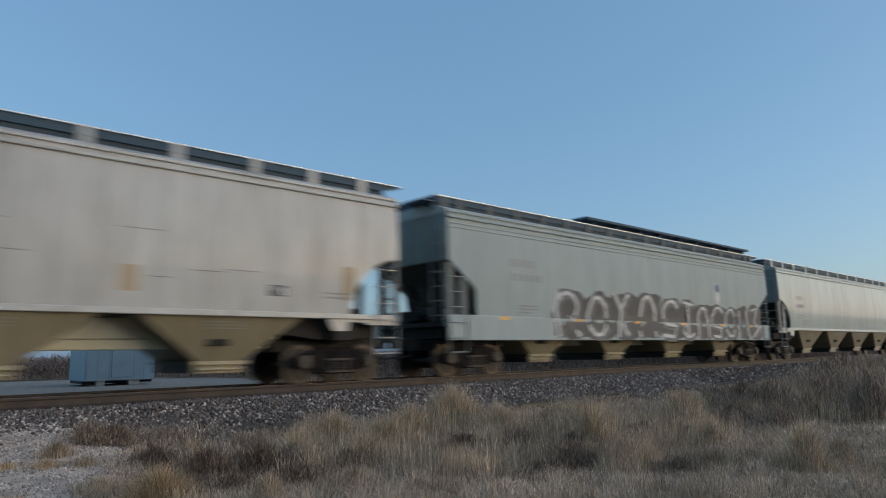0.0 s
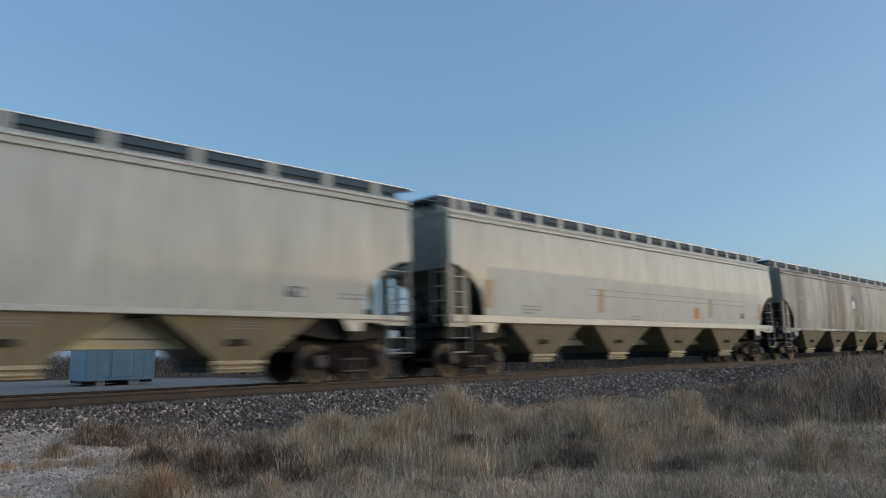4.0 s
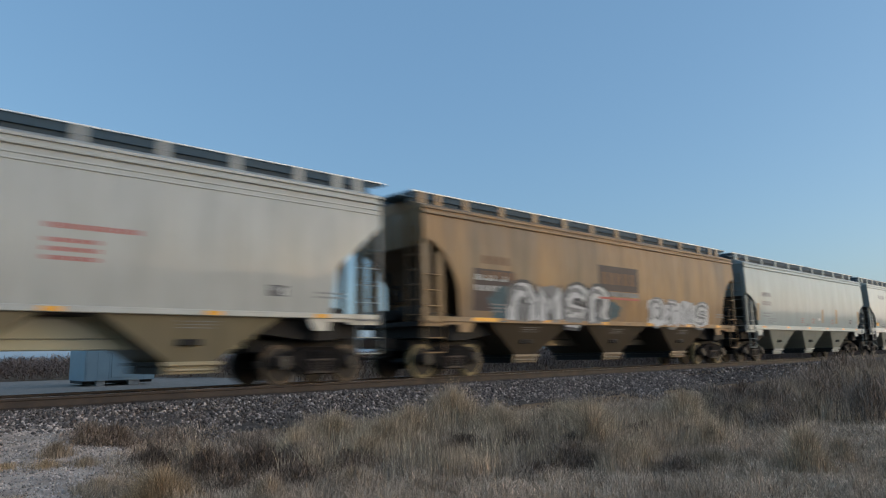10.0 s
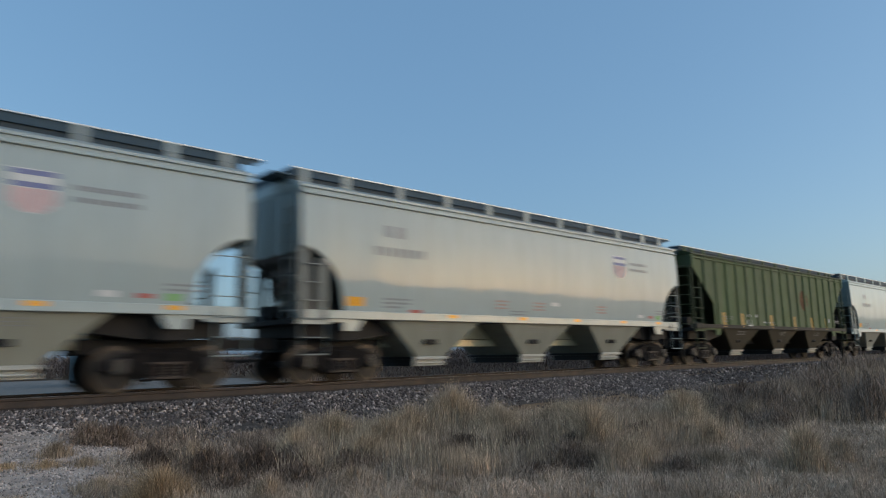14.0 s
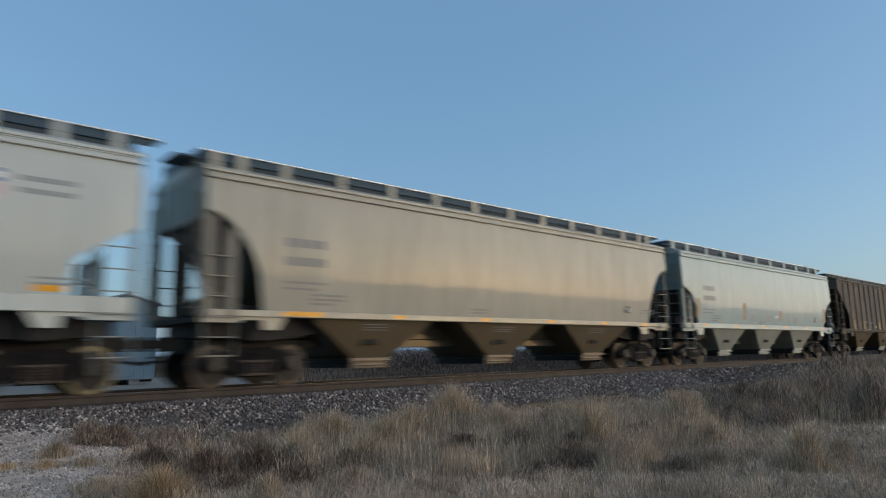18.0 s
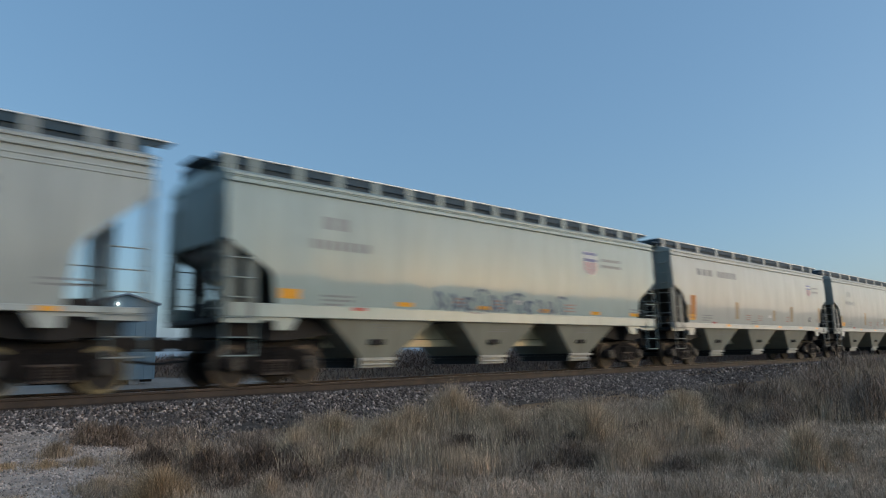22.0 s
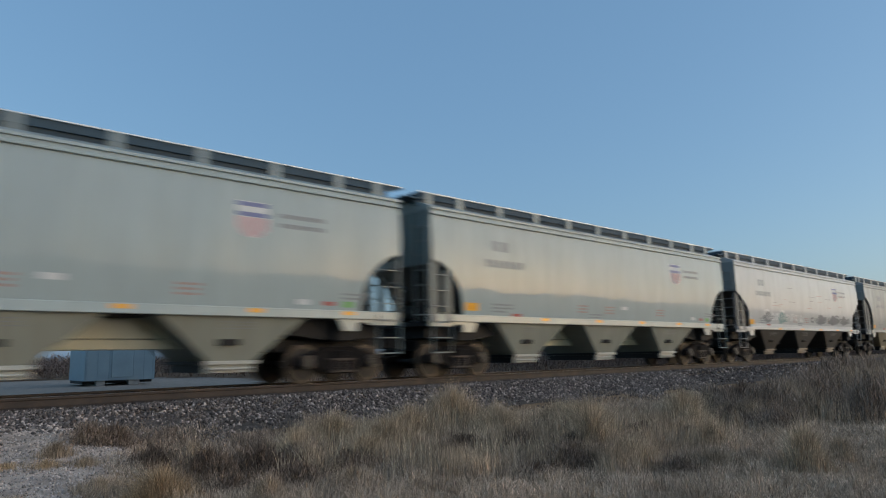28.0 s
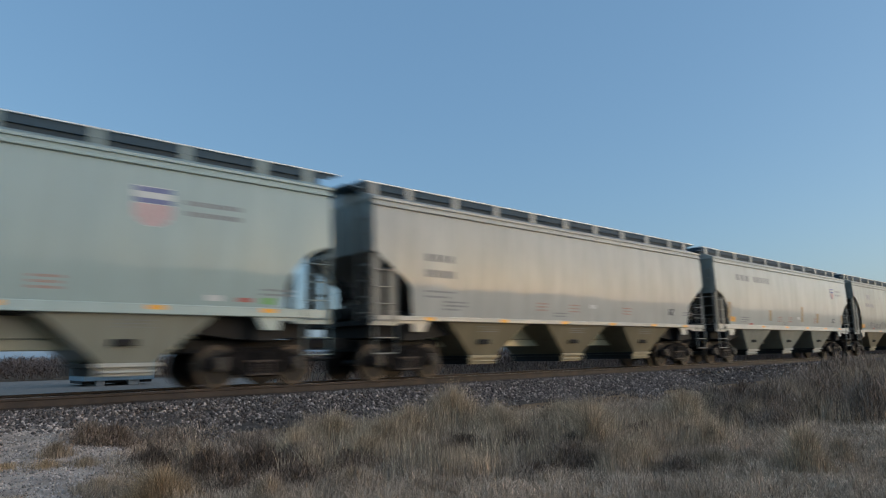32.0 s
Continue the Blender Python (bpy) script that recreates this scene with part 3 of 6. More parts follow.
            sten = tagged(part("hopper_stencil", bm, INK, first, "rows of faded stencilled lines"), kind="stuff")
        else:
            f2 = link("hopper", first.data, car, pose(x, 0, 0))
            for turn in (0, 180):
                link("outlet_gate", gate.data, f2, pose(0, 0, 0, 0, 0, turn), "pale sliding outlet gate")
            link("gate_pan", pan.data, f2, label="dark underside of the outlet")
            link("vibrator_bracket", vib.data, f2)
            tagged(link("hopper_stencil", sten.data, f2, label="rows of faded stencilled lines"), kind="stuff")
    if kind.ribbed:
        n = round((kind.length - 0.3) / 0.98)
        for sign in (-1, 1):
            shared = {}
            for i in range(n + 1):
                x = -h + 0.06 + (kind.length - 0.12) * i / n
                z0 = round(kind.cut(h - abs(x)), 2)
                if z0 not in shared:
                    shared[z0] = part("side_post", rib_mesh(kind, sign, z0), kind.paint(), car, "", pose(x, 0, 0)).data
                else:
                    link("side_post", shared[z0], car, pose(x, 0, 0))
    return car


KINDS = {
    "up": Kind(17.05, 3, "slant", arch_h=1.35, arch_w=1.2, sill=0.3, posts=1.12, beads=(0.06,)),
    "std": Kind(17.05, 3, "round", arch_h=1.45, arch_w=1.2, sill=0.2),
    "std_slant": Kind(17.05, 3, "slant", arch_h=1.6, arch_w=1.3, sill=0.12),
    "up_slant": Kind(17.05, 3, "slant", arch_h=1.5, arch_w=1.25, sill=0.12, posts=1.12, beads=(0.06, 0.34)),
    "mid": Kind(18.42, 3, "round", arch_h=2.05, arch_w=1.34, sill=0.14),
    "mid_slant": Kind(18.42, 3, "slant", arch_h=2.2, arch_w=1.4, sill=0.12, beads=(0.34, 0.46)),
    "long": Kind(21.6, 4, "round", arch_h=1.4, arch_w=1.4, sill=0.12),
    "long_flat": Kind(21.6, 4, "round", arch_h=1.4, arch_w=1.4, sill=0.2, posts=1.15, beads=(0.06,)),
    "slab": Kind(21.1, 4, "slant", arch_h=1.5, arch_w=1.15, sill=0.2, posts=1.3, skirt=0.5, beads=(0.34, 0.46)),
    "rib": Kind(18.42, 3, "slant", ribbed=True, arch_h=2.45, arch_w=1.75, sill=0.17, eave=4.52),
}
SILVER, MINT, CREAM, WARM, TAN, BUFF = (0.372, 0.442, 0.438), (0.365, 0.465, 0.45), (0.49, 0.495, 0.46), (0.485, 0.505, 0.468), (0.5, 0.4, 0.24), (0.455, 0.435, 0.362)
# kind, rear corner at 0 s, colour, dirt, colour of the hoppers, what is lettered on it, words
HOP_TAN, HOP_GREY, HOP_BROWN = (0.245, 0.203, 0.125), (0.315, 0.32, 0.265), (0.11, 0.08, 0.045)
TRAIN = [
    ("long", 34.9, SILVER, 0.35, HOP_TAN, "plain", "silver-grey four-bay covered hopper car"),
    ("slab", 12.35, (0.37, 0.42, 0.41), 0.2, HOP_TAN, "tag_dark", "grey-green four-bay covered hopper car with painted graffiti"),
    ("long", -11.0, (0.56, 0.55, 0.52), 0.5, HOP_TAN, "diamond scuffs", "off-white four-bay covered hopper car with a diamond emblem"),
    ("long", -33.9, TAN, 0.75, HOP_TAN, "patches", "dusty tan four-bay covered hopper car with dark streaks"),
    ("long", -56.98, CREAM, 0.8, HOP_TAN, "diamond", "off-white four-bay covered hopper car with grimy streaks"),
    ("long_flat", -80.0, WARM, 0.35, HOP_TAN, "patches orange_mid", "light grey four-bay covered hopper car with orange patches"),
    ("long", -102.99, CREAM, 0.4, HOP_TAN, "plain", "off-white four-bay covered hopper car"),
    ("long", -125.87, CREAM, 0.55, HOP_TAN, "diamond", "off-white four-bay covered hopper car with rust stains"),
    ("up", -144.56, MINT, 0.12, HOP_GREY, "shield", "pale grey-green covered hopper car with a shield emblem"),
    ("up", -163.12, MINT, 0.12, HOP_GREY, "shield", "pale grey-green covered hopper car with a shield emblem"),
    ("up", -181.42, WARM, 0.1, HOP_GREY, "wide_shield", "light silver covered hopper car with a shield emblem"),
    ("std", -199.84, SILVER, 0.25, HOP_GREY, "patches", "silver-grey covered hopper car with tan patches"),
    ("mid", -219.52, (0.4, 0.23, 0.1), 0.68, (0.06, 0.043, 0.026), "tag_white", "rusty orange-brown covered hopper car with white graffiti"),
    ("mid_slant", -239.35, CREAM, 0.3, HOP_TAN, "red", "cream covered hopper car with red stencils"),
    ("rib", -259.08, (0.47, 0.44, 0.385), 0.5, HOP_BROWN, "tag_pale ochre squares", "grey ribbed covered hopper car with faded graffiti"),
    ("std", -277.39, MINT, 0.15, HOP_GREY, "shield", "pale grey-green covered hopper car with a shield emblem"),
    ("rib", -297.2, (0.095, 0.14, 0.058), 0.4, (0.05, 0.042, 0.027), "green", "dark green ribbed covered hopper car"),
    ("std", -315.61, SILVER, 0.15, HOP_GREY, "shield", "silver-grey covered hopper car with a shield emblem"),
    ("std", -333.9, SILVER, 0.15, HOP_GREY, "shield", "silver-grey covered hopper car with a shield emblem"),
    ("std", -352.1, MINT, 0.2, HOP_GREY, "shield", "pale grey-green covered hopper car with a shield emblem"),
    ("rib", -371.96, (0.21, 0.16, 0.115), 0.9, HOP_BROWN, "green", "brown weathered ribbed covered hopper car"),
    ("std", -390.54, MINT, 0.2, HOP_GREY, "patches", "pale grey-green covered hopper car with tan patches"),
    ("mid", -410.24, (0.455, 0.422, 0.34), 0.32, HOP_BROWN, "plain", "dull buff covered hopper car with brown hoppers"),
    ("up", -428.57, WARM, 0.08, HOP_GREY, "wide_shield", "light silver covered hopper car with a shield emblem"),
    ("std", -446.94, MINT, 0.15, HOP_GREY, "shield", "pale grey-green covered hopper car with a shield emblem"),
    ("std", -465.34, WARM, 0.3, HOP_GREY, "shield late patches", "warm grey covered hopper car with a shield emblem"),
    ("std", -483.72, WARM, 0.2, HOP_GREY, "wide_shield patches orange", "warm grey covered hopper car with an orange patch"),
    ("up", -502.19, MINT, 0.2, HOP_GREY, "shield tag_blue", "pale grey covered hopper car with blue graffiti"),
    ("mid_slant", -522.13, (0.42, 0.465, 0.445), 0.3, HOP_TAN, "shield tag_black", "light grey covered hopper car with black scrawled graffiti"),
    ("up_slant", -541.11, (0.39, 0.425, 0.415), 0.35, (0.165, 0.135, 0.085), "shield late tag_bits scuffs", "grey covered hopper car with small black scrawls"),
    ("std", -559.56, SILVER, 0.25, HOP_GREY, "shield", "silver-grey covered hopper car with a shield emblem"),
    ("up", -578.2, BUFF, 0.25, (0.3, 0.265, 0.175), "plain patches blue orange_low", "warm buff covered hopper car with tan patches"),
    ("mid", -598.0, CREAM, 0.5, HOP_TAN, "shield tag_grey", "cream covered hopper car with outlined graffiti"),
    ("std_slant", -616.66, (0.53, 0.54, 0.53), 0.22, (0.04, 0.035, 0.03), "shield tag_wash", "pale covered hopper car with faded graffiti all along"),
    ("std", -635.05, SILVER, 0.2, HOP_GREY, "shield", "silver-grey covered hopper car with a shield emblem"),
    ("std", -653.17, SILVER, 0.2, HOP_GREY, "shield", "silver-grey covered hopper car with a shield emblem"),
    ("mid", -673.09, (0.4, 0.465, 0.425), 0.35, HOP_TAN, "shield tag_grey yellow", "pale covered hopper car with grey and yellow graffiti"),
    ("mid", -692.69, (0.41, 0.42, 0.365), 0.4, HOP_TAN, "shield tag_red", "buff covered hopper car with red and white graffiti"),
    ("std", -711.06, WARM, 0.25, HOP_GREY, "wide_shield patches", "warm grey covered hopper car with an orange patch"),
    ("std_slant", -729.36, CREAM, 0.3, HOP_TAN, "plain", "cream covered hopper car with tan hoppers"),
    ("std", -747.66, MINT, 0.15, HOP_GREY, "shield", "pale grey-green covered hopper car with a shield emblem"),
]


def skin(kind, x, z, off):
    """A point on the near side of a car, off metres proud of the sheet or of the sill."""
    if kind.skirt and z <= SILL + kind.sill:
        return (x, -kind.half(SILL + 0.1) - 0.06 - off, z)
    if SILL - 0.01 <= z <= SILL + kind.sill:
        return (x, -kind.half(SILL + 0.1) - 0.03 - off, z)
    return (x, -kind.half(z) - kind.dish(x, z) - off, z)


def decal(parent, name, mat, kind, x0, x1, z0, z1, label="", off=0.004):
    """A painted panel on the near side, following the curve of the sheet."""
    n, m = max(1, round((z1 - z0) / 0.2)), max(1, round((x1 - x0) / 0.25))
    verts = [skin(kind, x0 + (x1 - x0) * i / m, z0 + (z1 - z0) * j / n, off) for j in range(n + 1) for i in range(m + 1)]
    faces = [[j * (m + 1) + i, j * (m + 1) + i + 1, (j + 1) * (m + 1) + i + 1, (j + 1) * (m + 1) + i] for j in range(n) for i in range(m)]
    return link(name, mesh_from(name, verts, faces, mat, True), parent, label=label)


def bars(parent, name, mat, kind, x, z, rows, label="", off=0.004):
    """Rows of unreadable lettering as plain bars; a row is (width, height, step down, pieces). Large bars are parts of their own."""
    verts, faces = [], []
    for width, high, step, pieces in rows:
        for k in range(pieces):
            a, b = x + width * k / pieces, x + width * (k + 0.68) / pieces
            if high >= 0.15:
                decal(parent, name, mat, kind, a, b, z, z + high, label, off)
                continue
            i = len(verts)
            verts += [skin(kind, a, z, off), skin(kind, b, z, off), skin(kind, b, z + high, off), skin(kind, a, z + high, off)]
            faces.append([i, i + 1, i + 2, i + 3])
        z -= step
    if verts:
        tagged(link(name, mesh_from(name, verts, faces, mat), parent, label=label), kind="stuff")


def shape(parent, name, mat, kind, outline, label="", off=0.004):
    """A painted flat shape with an outline in x and z, cut into bands so that it follows the sheet."""
    zs = [z for _, z in outline]
    cx, cz = sum(x for x, _ in outline) / len(outline), sum(zs) / len(zs)
    verts, faces = [skin(kind, cx, cz, off)], []
    rings = 3
    for r in range(1, rings + 1):
        for x, z in outline:
            verts.append(skin(kind, cx + (x - cx) * r / rings, cz + (z - cz) * r / rings, off))
    n = len(outline)
    for k in range(n):
        faces.append([0, 1 + k, 1 + (k + 1) % n])
        for r in range(rings - 1):
            a, b = 1 + r * n + k, 1 + r * n + (k + 1) % n
            faces.append([a, a + n, b + n, b])
    return link(name, mesh_from(name, verts, faces, mat, True), parent, label=label)


def shield(parent, kind, x, z, size):
    def curve(t0, t1):
        return [(x + size * 0.42 * math.sin(t), z - size * 0.12 + size * 0.42 * math.cos(t)) for t in [t0 + (t1 - t0) * i / 10 for i in range(11)]]
    badge = shape(parent, "emblem", WHITE, kind, [(x - size * 0.45, z + size * 0.5), (x - size * 0.47, z)] + [(x + size * 0.46 * math.sin(t), z - size * 0.06 - size * 0.44 * math.cos(t)) for t in [-1.4 + 2.8 * i / 10 for i in range(11)]] + [(x + size * 0.47, z), (x + size * 0.45, z + size * 0.5)], "faded white shield emblem", 0.004)
    for k in range(2):
        z1 = z + size * (0.48 - 0.28 * k)
        decal(badge, "emblem_band", EMBLEM, kind, x - size * 0.44, x + size * 0.44, z1 - size * 0.12, z1, off=0.008)
    for k in range(7):
        xx = x - size * 0.39 + size * 0.13 * k
        depth = math.sqrt(max(0.02, 1 - ((xx - x) / (size * 0.46)) ** 2)) * size * 0.42
        decal(badge, "emblem_stripe", PINK, kind, xx - size * 0.045, xx + size * 0.045, z - size * 0.06 - depth, z + size * 0.06, off=0.008)
    bars(parent, "lettering", INK, kind, x + size * 0.8, z + 0.12, [(size * 1.5, 0.1, 0.22, 9), (size * 1.5, 0.1, 0.2, 8)])


def ribbon(verts, faces, kind, pts, width, off):
    for k, (x, z) in enumerate(pts):
        a, b = pts[max(0, k - 1)], pts[min(len(pts) - 1, k + 1)]
        dx, dz = b[0] - a[0], b[1] - a[1]
        q = math.hypot(dx, dz) or 1
        nx, nz = -dz / q * width / 2, dx / q * width / 2
        verts += [skin(kind, x + nx, z + nz, off), skin(kind, x - nx, z - nz, off)]
        if k:
            i = len(verts) - 4
            faces.append([i, i + 1, i + 3, i + 2])


def graffiti(parent, kind, x0, x1, z0, z1, back, fill, seed, glyphs, label):
    """Spray-painted shapes: a ragged backing and bent thick strokes over it, no letters."""
    rnd = random.Random(seed)
    step = (x1 - x0) / glyphs
    for g in range(glyphs):
        cx = x0 + step * (g + 0.5)
        hz = (z1 - z0) * rnd.uniform(0.78, 1.0)
        if back:
            out = []
            for k in range(16):
                t = 2 * math.pi * k / 16
                r = rnd.uniform(0.88, 1.12)
                sq = 1 / max(abs(math.cos(t)), abs(math.sin(t))) ** 0.6
                out.append((cx + math.cos(t) * step * 0.56 * r * sq, max(z0 - 0.05, min(z1 + 0.15, z0 + hz / 2 + math.sin(t) * hz * 0.52 * r * sq))))
            body = shape(parent, "graffiti", back, kind, out, label, 0.005 + 0.001 * (g % 2))
        else:
            body = parent
        verts, faces = [], []
        w = (step * 0.12 if fill in (SPRAY_DARK, SPRAY_BLUE) else step * 0.24) if back else 0.05 if fill is SPRAY_DARK else 0.07
        xa, xb = cx - step * 0.34, cx + step * 0.34
        za, zb = z0 + 0.06, z0 + hz - 0.05
        mid = (za + zb) / 2
        choice = rnd.randrange(5)
        arc = lambda ax, az, rx, rz, t0, t1: [(ax + rx * math.cos(t0 + (t1 - t0) * i / 10), az + rz * math.sin(t0 + (t1 - t0) * i / 10)) for i in range(11)]
        wave = lambda n, lo, hi: [(xa + (xb - xa) * i / n, lo if i % 2 else hi) for i in range(n + 1)]
        strokes = [
            [arc(cx, mid, (xb - xa) * 0.6, (zb - za) * 0.34, 0.6, 5.2), arc(cx, mid, (xb - xa) * 0.28, (zb - za) * 0.5, 2.2, 6.8)],
            [wave(5, za, zb), arc(cx, zb, (xb - xa) * 0.6, 0.12, 0.2, 3.0)],
            [arc(xa, za, (xb - xa), (zb - za), 0.1, 1.5), arc(xb, zb, (xb - xa) * 0.9, (zb - za) * 0.8, 3.2, 4.6), wave(3, mid, za)],
            [wave(4, mid, zb), wave(3, za, mid), arc(cx, mid, (xb - xa) * 0.55, (zb - za) * 0.5, 3.4, 6.0)],
            [[(xa, za), (xb, zb)], arc(cx, mid, (xb - xa) * 0.4, (zb - za) * 0.4, 1.0, 7.0), wave(3, zb, mid)],
        ][choice]
        for pts in strokes:
            ribbon(verts, faces, kind, [(x, z + rnd.uniform(-0.02, 0.02)) for x, z in pts], w * rnd.uniform(0.8, 1.2), 0.009)
        link("paint_stroke", mesh_from("paint_stroke", verts, faces, fill), body, label="" if back else label)


FADED = flat("washed_out_red_stencil", (0.47, 0.27, 0.22), 0.6)
MAROON, RUST_INK = flat("dark_maroon_paint", (0.085, 0.06, 0.055), 0.6, 0.3), flat("rusty_orange_lettering", (0.2, 0.1, 0.05), 0.6, 0.3)
SPRAY_YELLOW = flat("pale_yellow_spray", (0.6, 0.5, 0.2), 0.6, 0.2)
EMBLEM = flat("faded_blue_band", (0.2, 0.22, 0.4))


def glyph(choice):
    """Bent strokes in a unit square: loops, arches, hooks and slants, no letters."""
    def arc(cx, cz, rx, rz, t0, t1):
        return [(cx + rx * math.cos(radians(t0 + (t1 - t0) * i / 10)), cz + rz * math.sin(radians(t0 + (t1 - t0) * i / 10))) for i in range(11)]
    return [
        [[(0.15, 0), (0.02, 0.6), (0.1, 1)], arc(0.45, 0.66, 0.42, 0.34, 150, -60), [(0.5, 0.45), (0.95, 0)]],
        [arc(0.5, 0.5, 0.42, 0.48, 0, 360)],
        [[(0.05, 1), (0.35, 0.6), (0.2, 0)], arc(0.85, 0.5, 0.45, 0.5, 100, 250)],
        [arc(0.6, 0.62, 0.5, 0.36, 30, 230), [(0.3, 0.35), (0.9, 0.3), (0.7, 0), (0.05, 0.05)]],
        [arc(0.5, 0.45, 0.42, 0.52, 180, 0), [(0.08, 0.45), (0.04, 0)], [(0.92, 0.45), (0.96, 0)]],
        [[(0.5, 0), (0.45, 0.98)], [(0.1, 0.98), (0.9, 0.92)], arc(0.5, 0.2, 0.4, 0.2, 180, 340)],
        [[(0.1, 0.9), (0.8, 1.0), (0.4, 0.5), (0.9, 0.35), (0.2, 0)]],
        [[(0.1, 0), (0.12, 0.95), (0.5, 0.4), (0.85, 0.95), (0.9, 0.05)]],
    ][choice]


def bold_tag(parent, kind, x0, x1, z0, z1, forms, back, edge, fill, shine, seed, label, weight=0.24):
    """Bold spray paint: a cloud behind, thick shaded strokes with a dark edge, and a bright rim on each stroke."""
    rnd = random.Random(seed)
    step = (x1 - x0) / len(forms)
    for k, choice in enumerate(forms):
        xa, high = x0 + step * k, (z1 - z0) * rnd.uniform(0.82, 1.0)
        body = None
        if back:
            out = []
            for i in range(18):
                t = 2 * math.pi * i / 18
                r = rnd.uniform(0.85, 1.1) / max(abs(math.cos(t)), abs(math.sin(t))) ** 0.7
                out.append((xa + step * (0.5 + 0.56 * r * math.cos(t)), max(z0 - 0.02, z0 + high * (0.52 + 0.56 * r * math.sin(t)))))
            body = shape(parent, "graffiti", back, kind, out, label, 0.004 + 0.001 * (k % 2))
        lines = [[(xa + step * (0.1 + 0.8 * x) + 0.06 * rnd.uniform(-1, 1), z0 + 0.04 + (high - 0.08) * z) for x, z in line] for line in glyph(choice)]
        for name, mat, wide, off, dx, dz in (("paint_edge", edge, weight * 1.5, 0.008, 0, 0), ("paint_stroke", fill, weight, 0.012, 0, 0), ("paint_shine", shine, weight * 0.36, 0.016, -weight * 0.3, 0.04)):
            if mat is None:
                continue
            verts, faces = [], []
            for line in lines:
                ribbon(verts, faces, kind, [(x + dx, max(z0, z + dz)) for x, z in line], wide, off)
            ob = link(name, mesh_from(name, verts, faces, mat), body or parent, label="" if body else label)
            body = body or ob


def splashes(parent, kind, x0, x1, z0, z1, mats, seed, count, label):
    """Sprayed patches of several colours that overlap one another, with bent lines over them."""
    rnd = random.Random(seed)
    for k in range(count):
        cx, cz = x0 + (x1 - x0) * (k + 0.5) / count + rnd.uniform(-0.25, 0.25), rnd.uniform(z0 + 0.25, z1 - 0.2)
        rx, rz = rnd.uniform(0.3, 0.55), rnd.uniform(0.3, 0.55)
        out = []
        for i in range(14):
            t = 2 * math.pi * i / 14
            r = rnd.uniform(0.6, 1.15)
            out.append((cx + rx * r * math.cos(t), max(z0, min(z1, cz + rz * r * math.sin(t)))))
        body = shape(parent, "graffiti", mats[k % len(mats)], kind, out, label, 0.004 + 0.0005 * k)
        verts, faces = [], []
        pts = [(cx + rnd.uniform(-rx, rx), max(z0, min(z1, cz + rnd.uniform(-rz, rz)))) for i in range(4)]
        ribbon(verts, faces, kind, pts, 0.06, 0.02)
        link("paint_stroke", mesh_from("paint_stroke", verts, faces, mats[(k + 2) % len(mats)]), body)


PINK = flat("faded_red_stripe", (0.66, 0.4, 0.4))
SPRAY_DARK, SPRAY_PALE = flat("dark_grey_spray", (0.07, 0.074, 0.08), 0.6, 0.3), flat("pale_spray", (0.55, 0.56, 0.55), 0.6, 0.3)
SPRAY_WHITE, SPRAY_BLUE = flat("white_spray", (0.66, 0.66, 0.66), 0.6, 0.2), flat("slate_blue_spray", (0.13, 0.18, 0.26), 0.6, 0.3)
SPRAY_RED, SPRAY_GREY = flat("red_spray", (0.56, 0.15, 0.1), 0.6, 0.25), flat("grey_spray", (0.27, 0.27, 0.27), 0.6, 0.3)
SPRAY_TEAL, SPRAY_MID = flat("teal_spray", (0.06, 0.13, 0.16), 0.6, 0.4), flat("mid_grey_spray", (0.16, 0.165, 0.17), 0.6, 0.3)
SPRAY_MINT = flat("pale_teal_spray", (0.3, 0.42, 0.4), 0.6, 0.3)


def data_plate(car, kind, x):
    plate = decal(car, "data_plate", PLATE, kind, x, x + 0.42, 1.88, 2.12, "black stencil box")
    decal(plate, "data_label", FAINT, kind, x + 0.04, x + 0.2, 2.0, 2.1, off=0.008)
    decal(plate, "data_label", WHITE, kind, x + 0.3, x + 0.38, 1.91, 2.07, off=0.008)


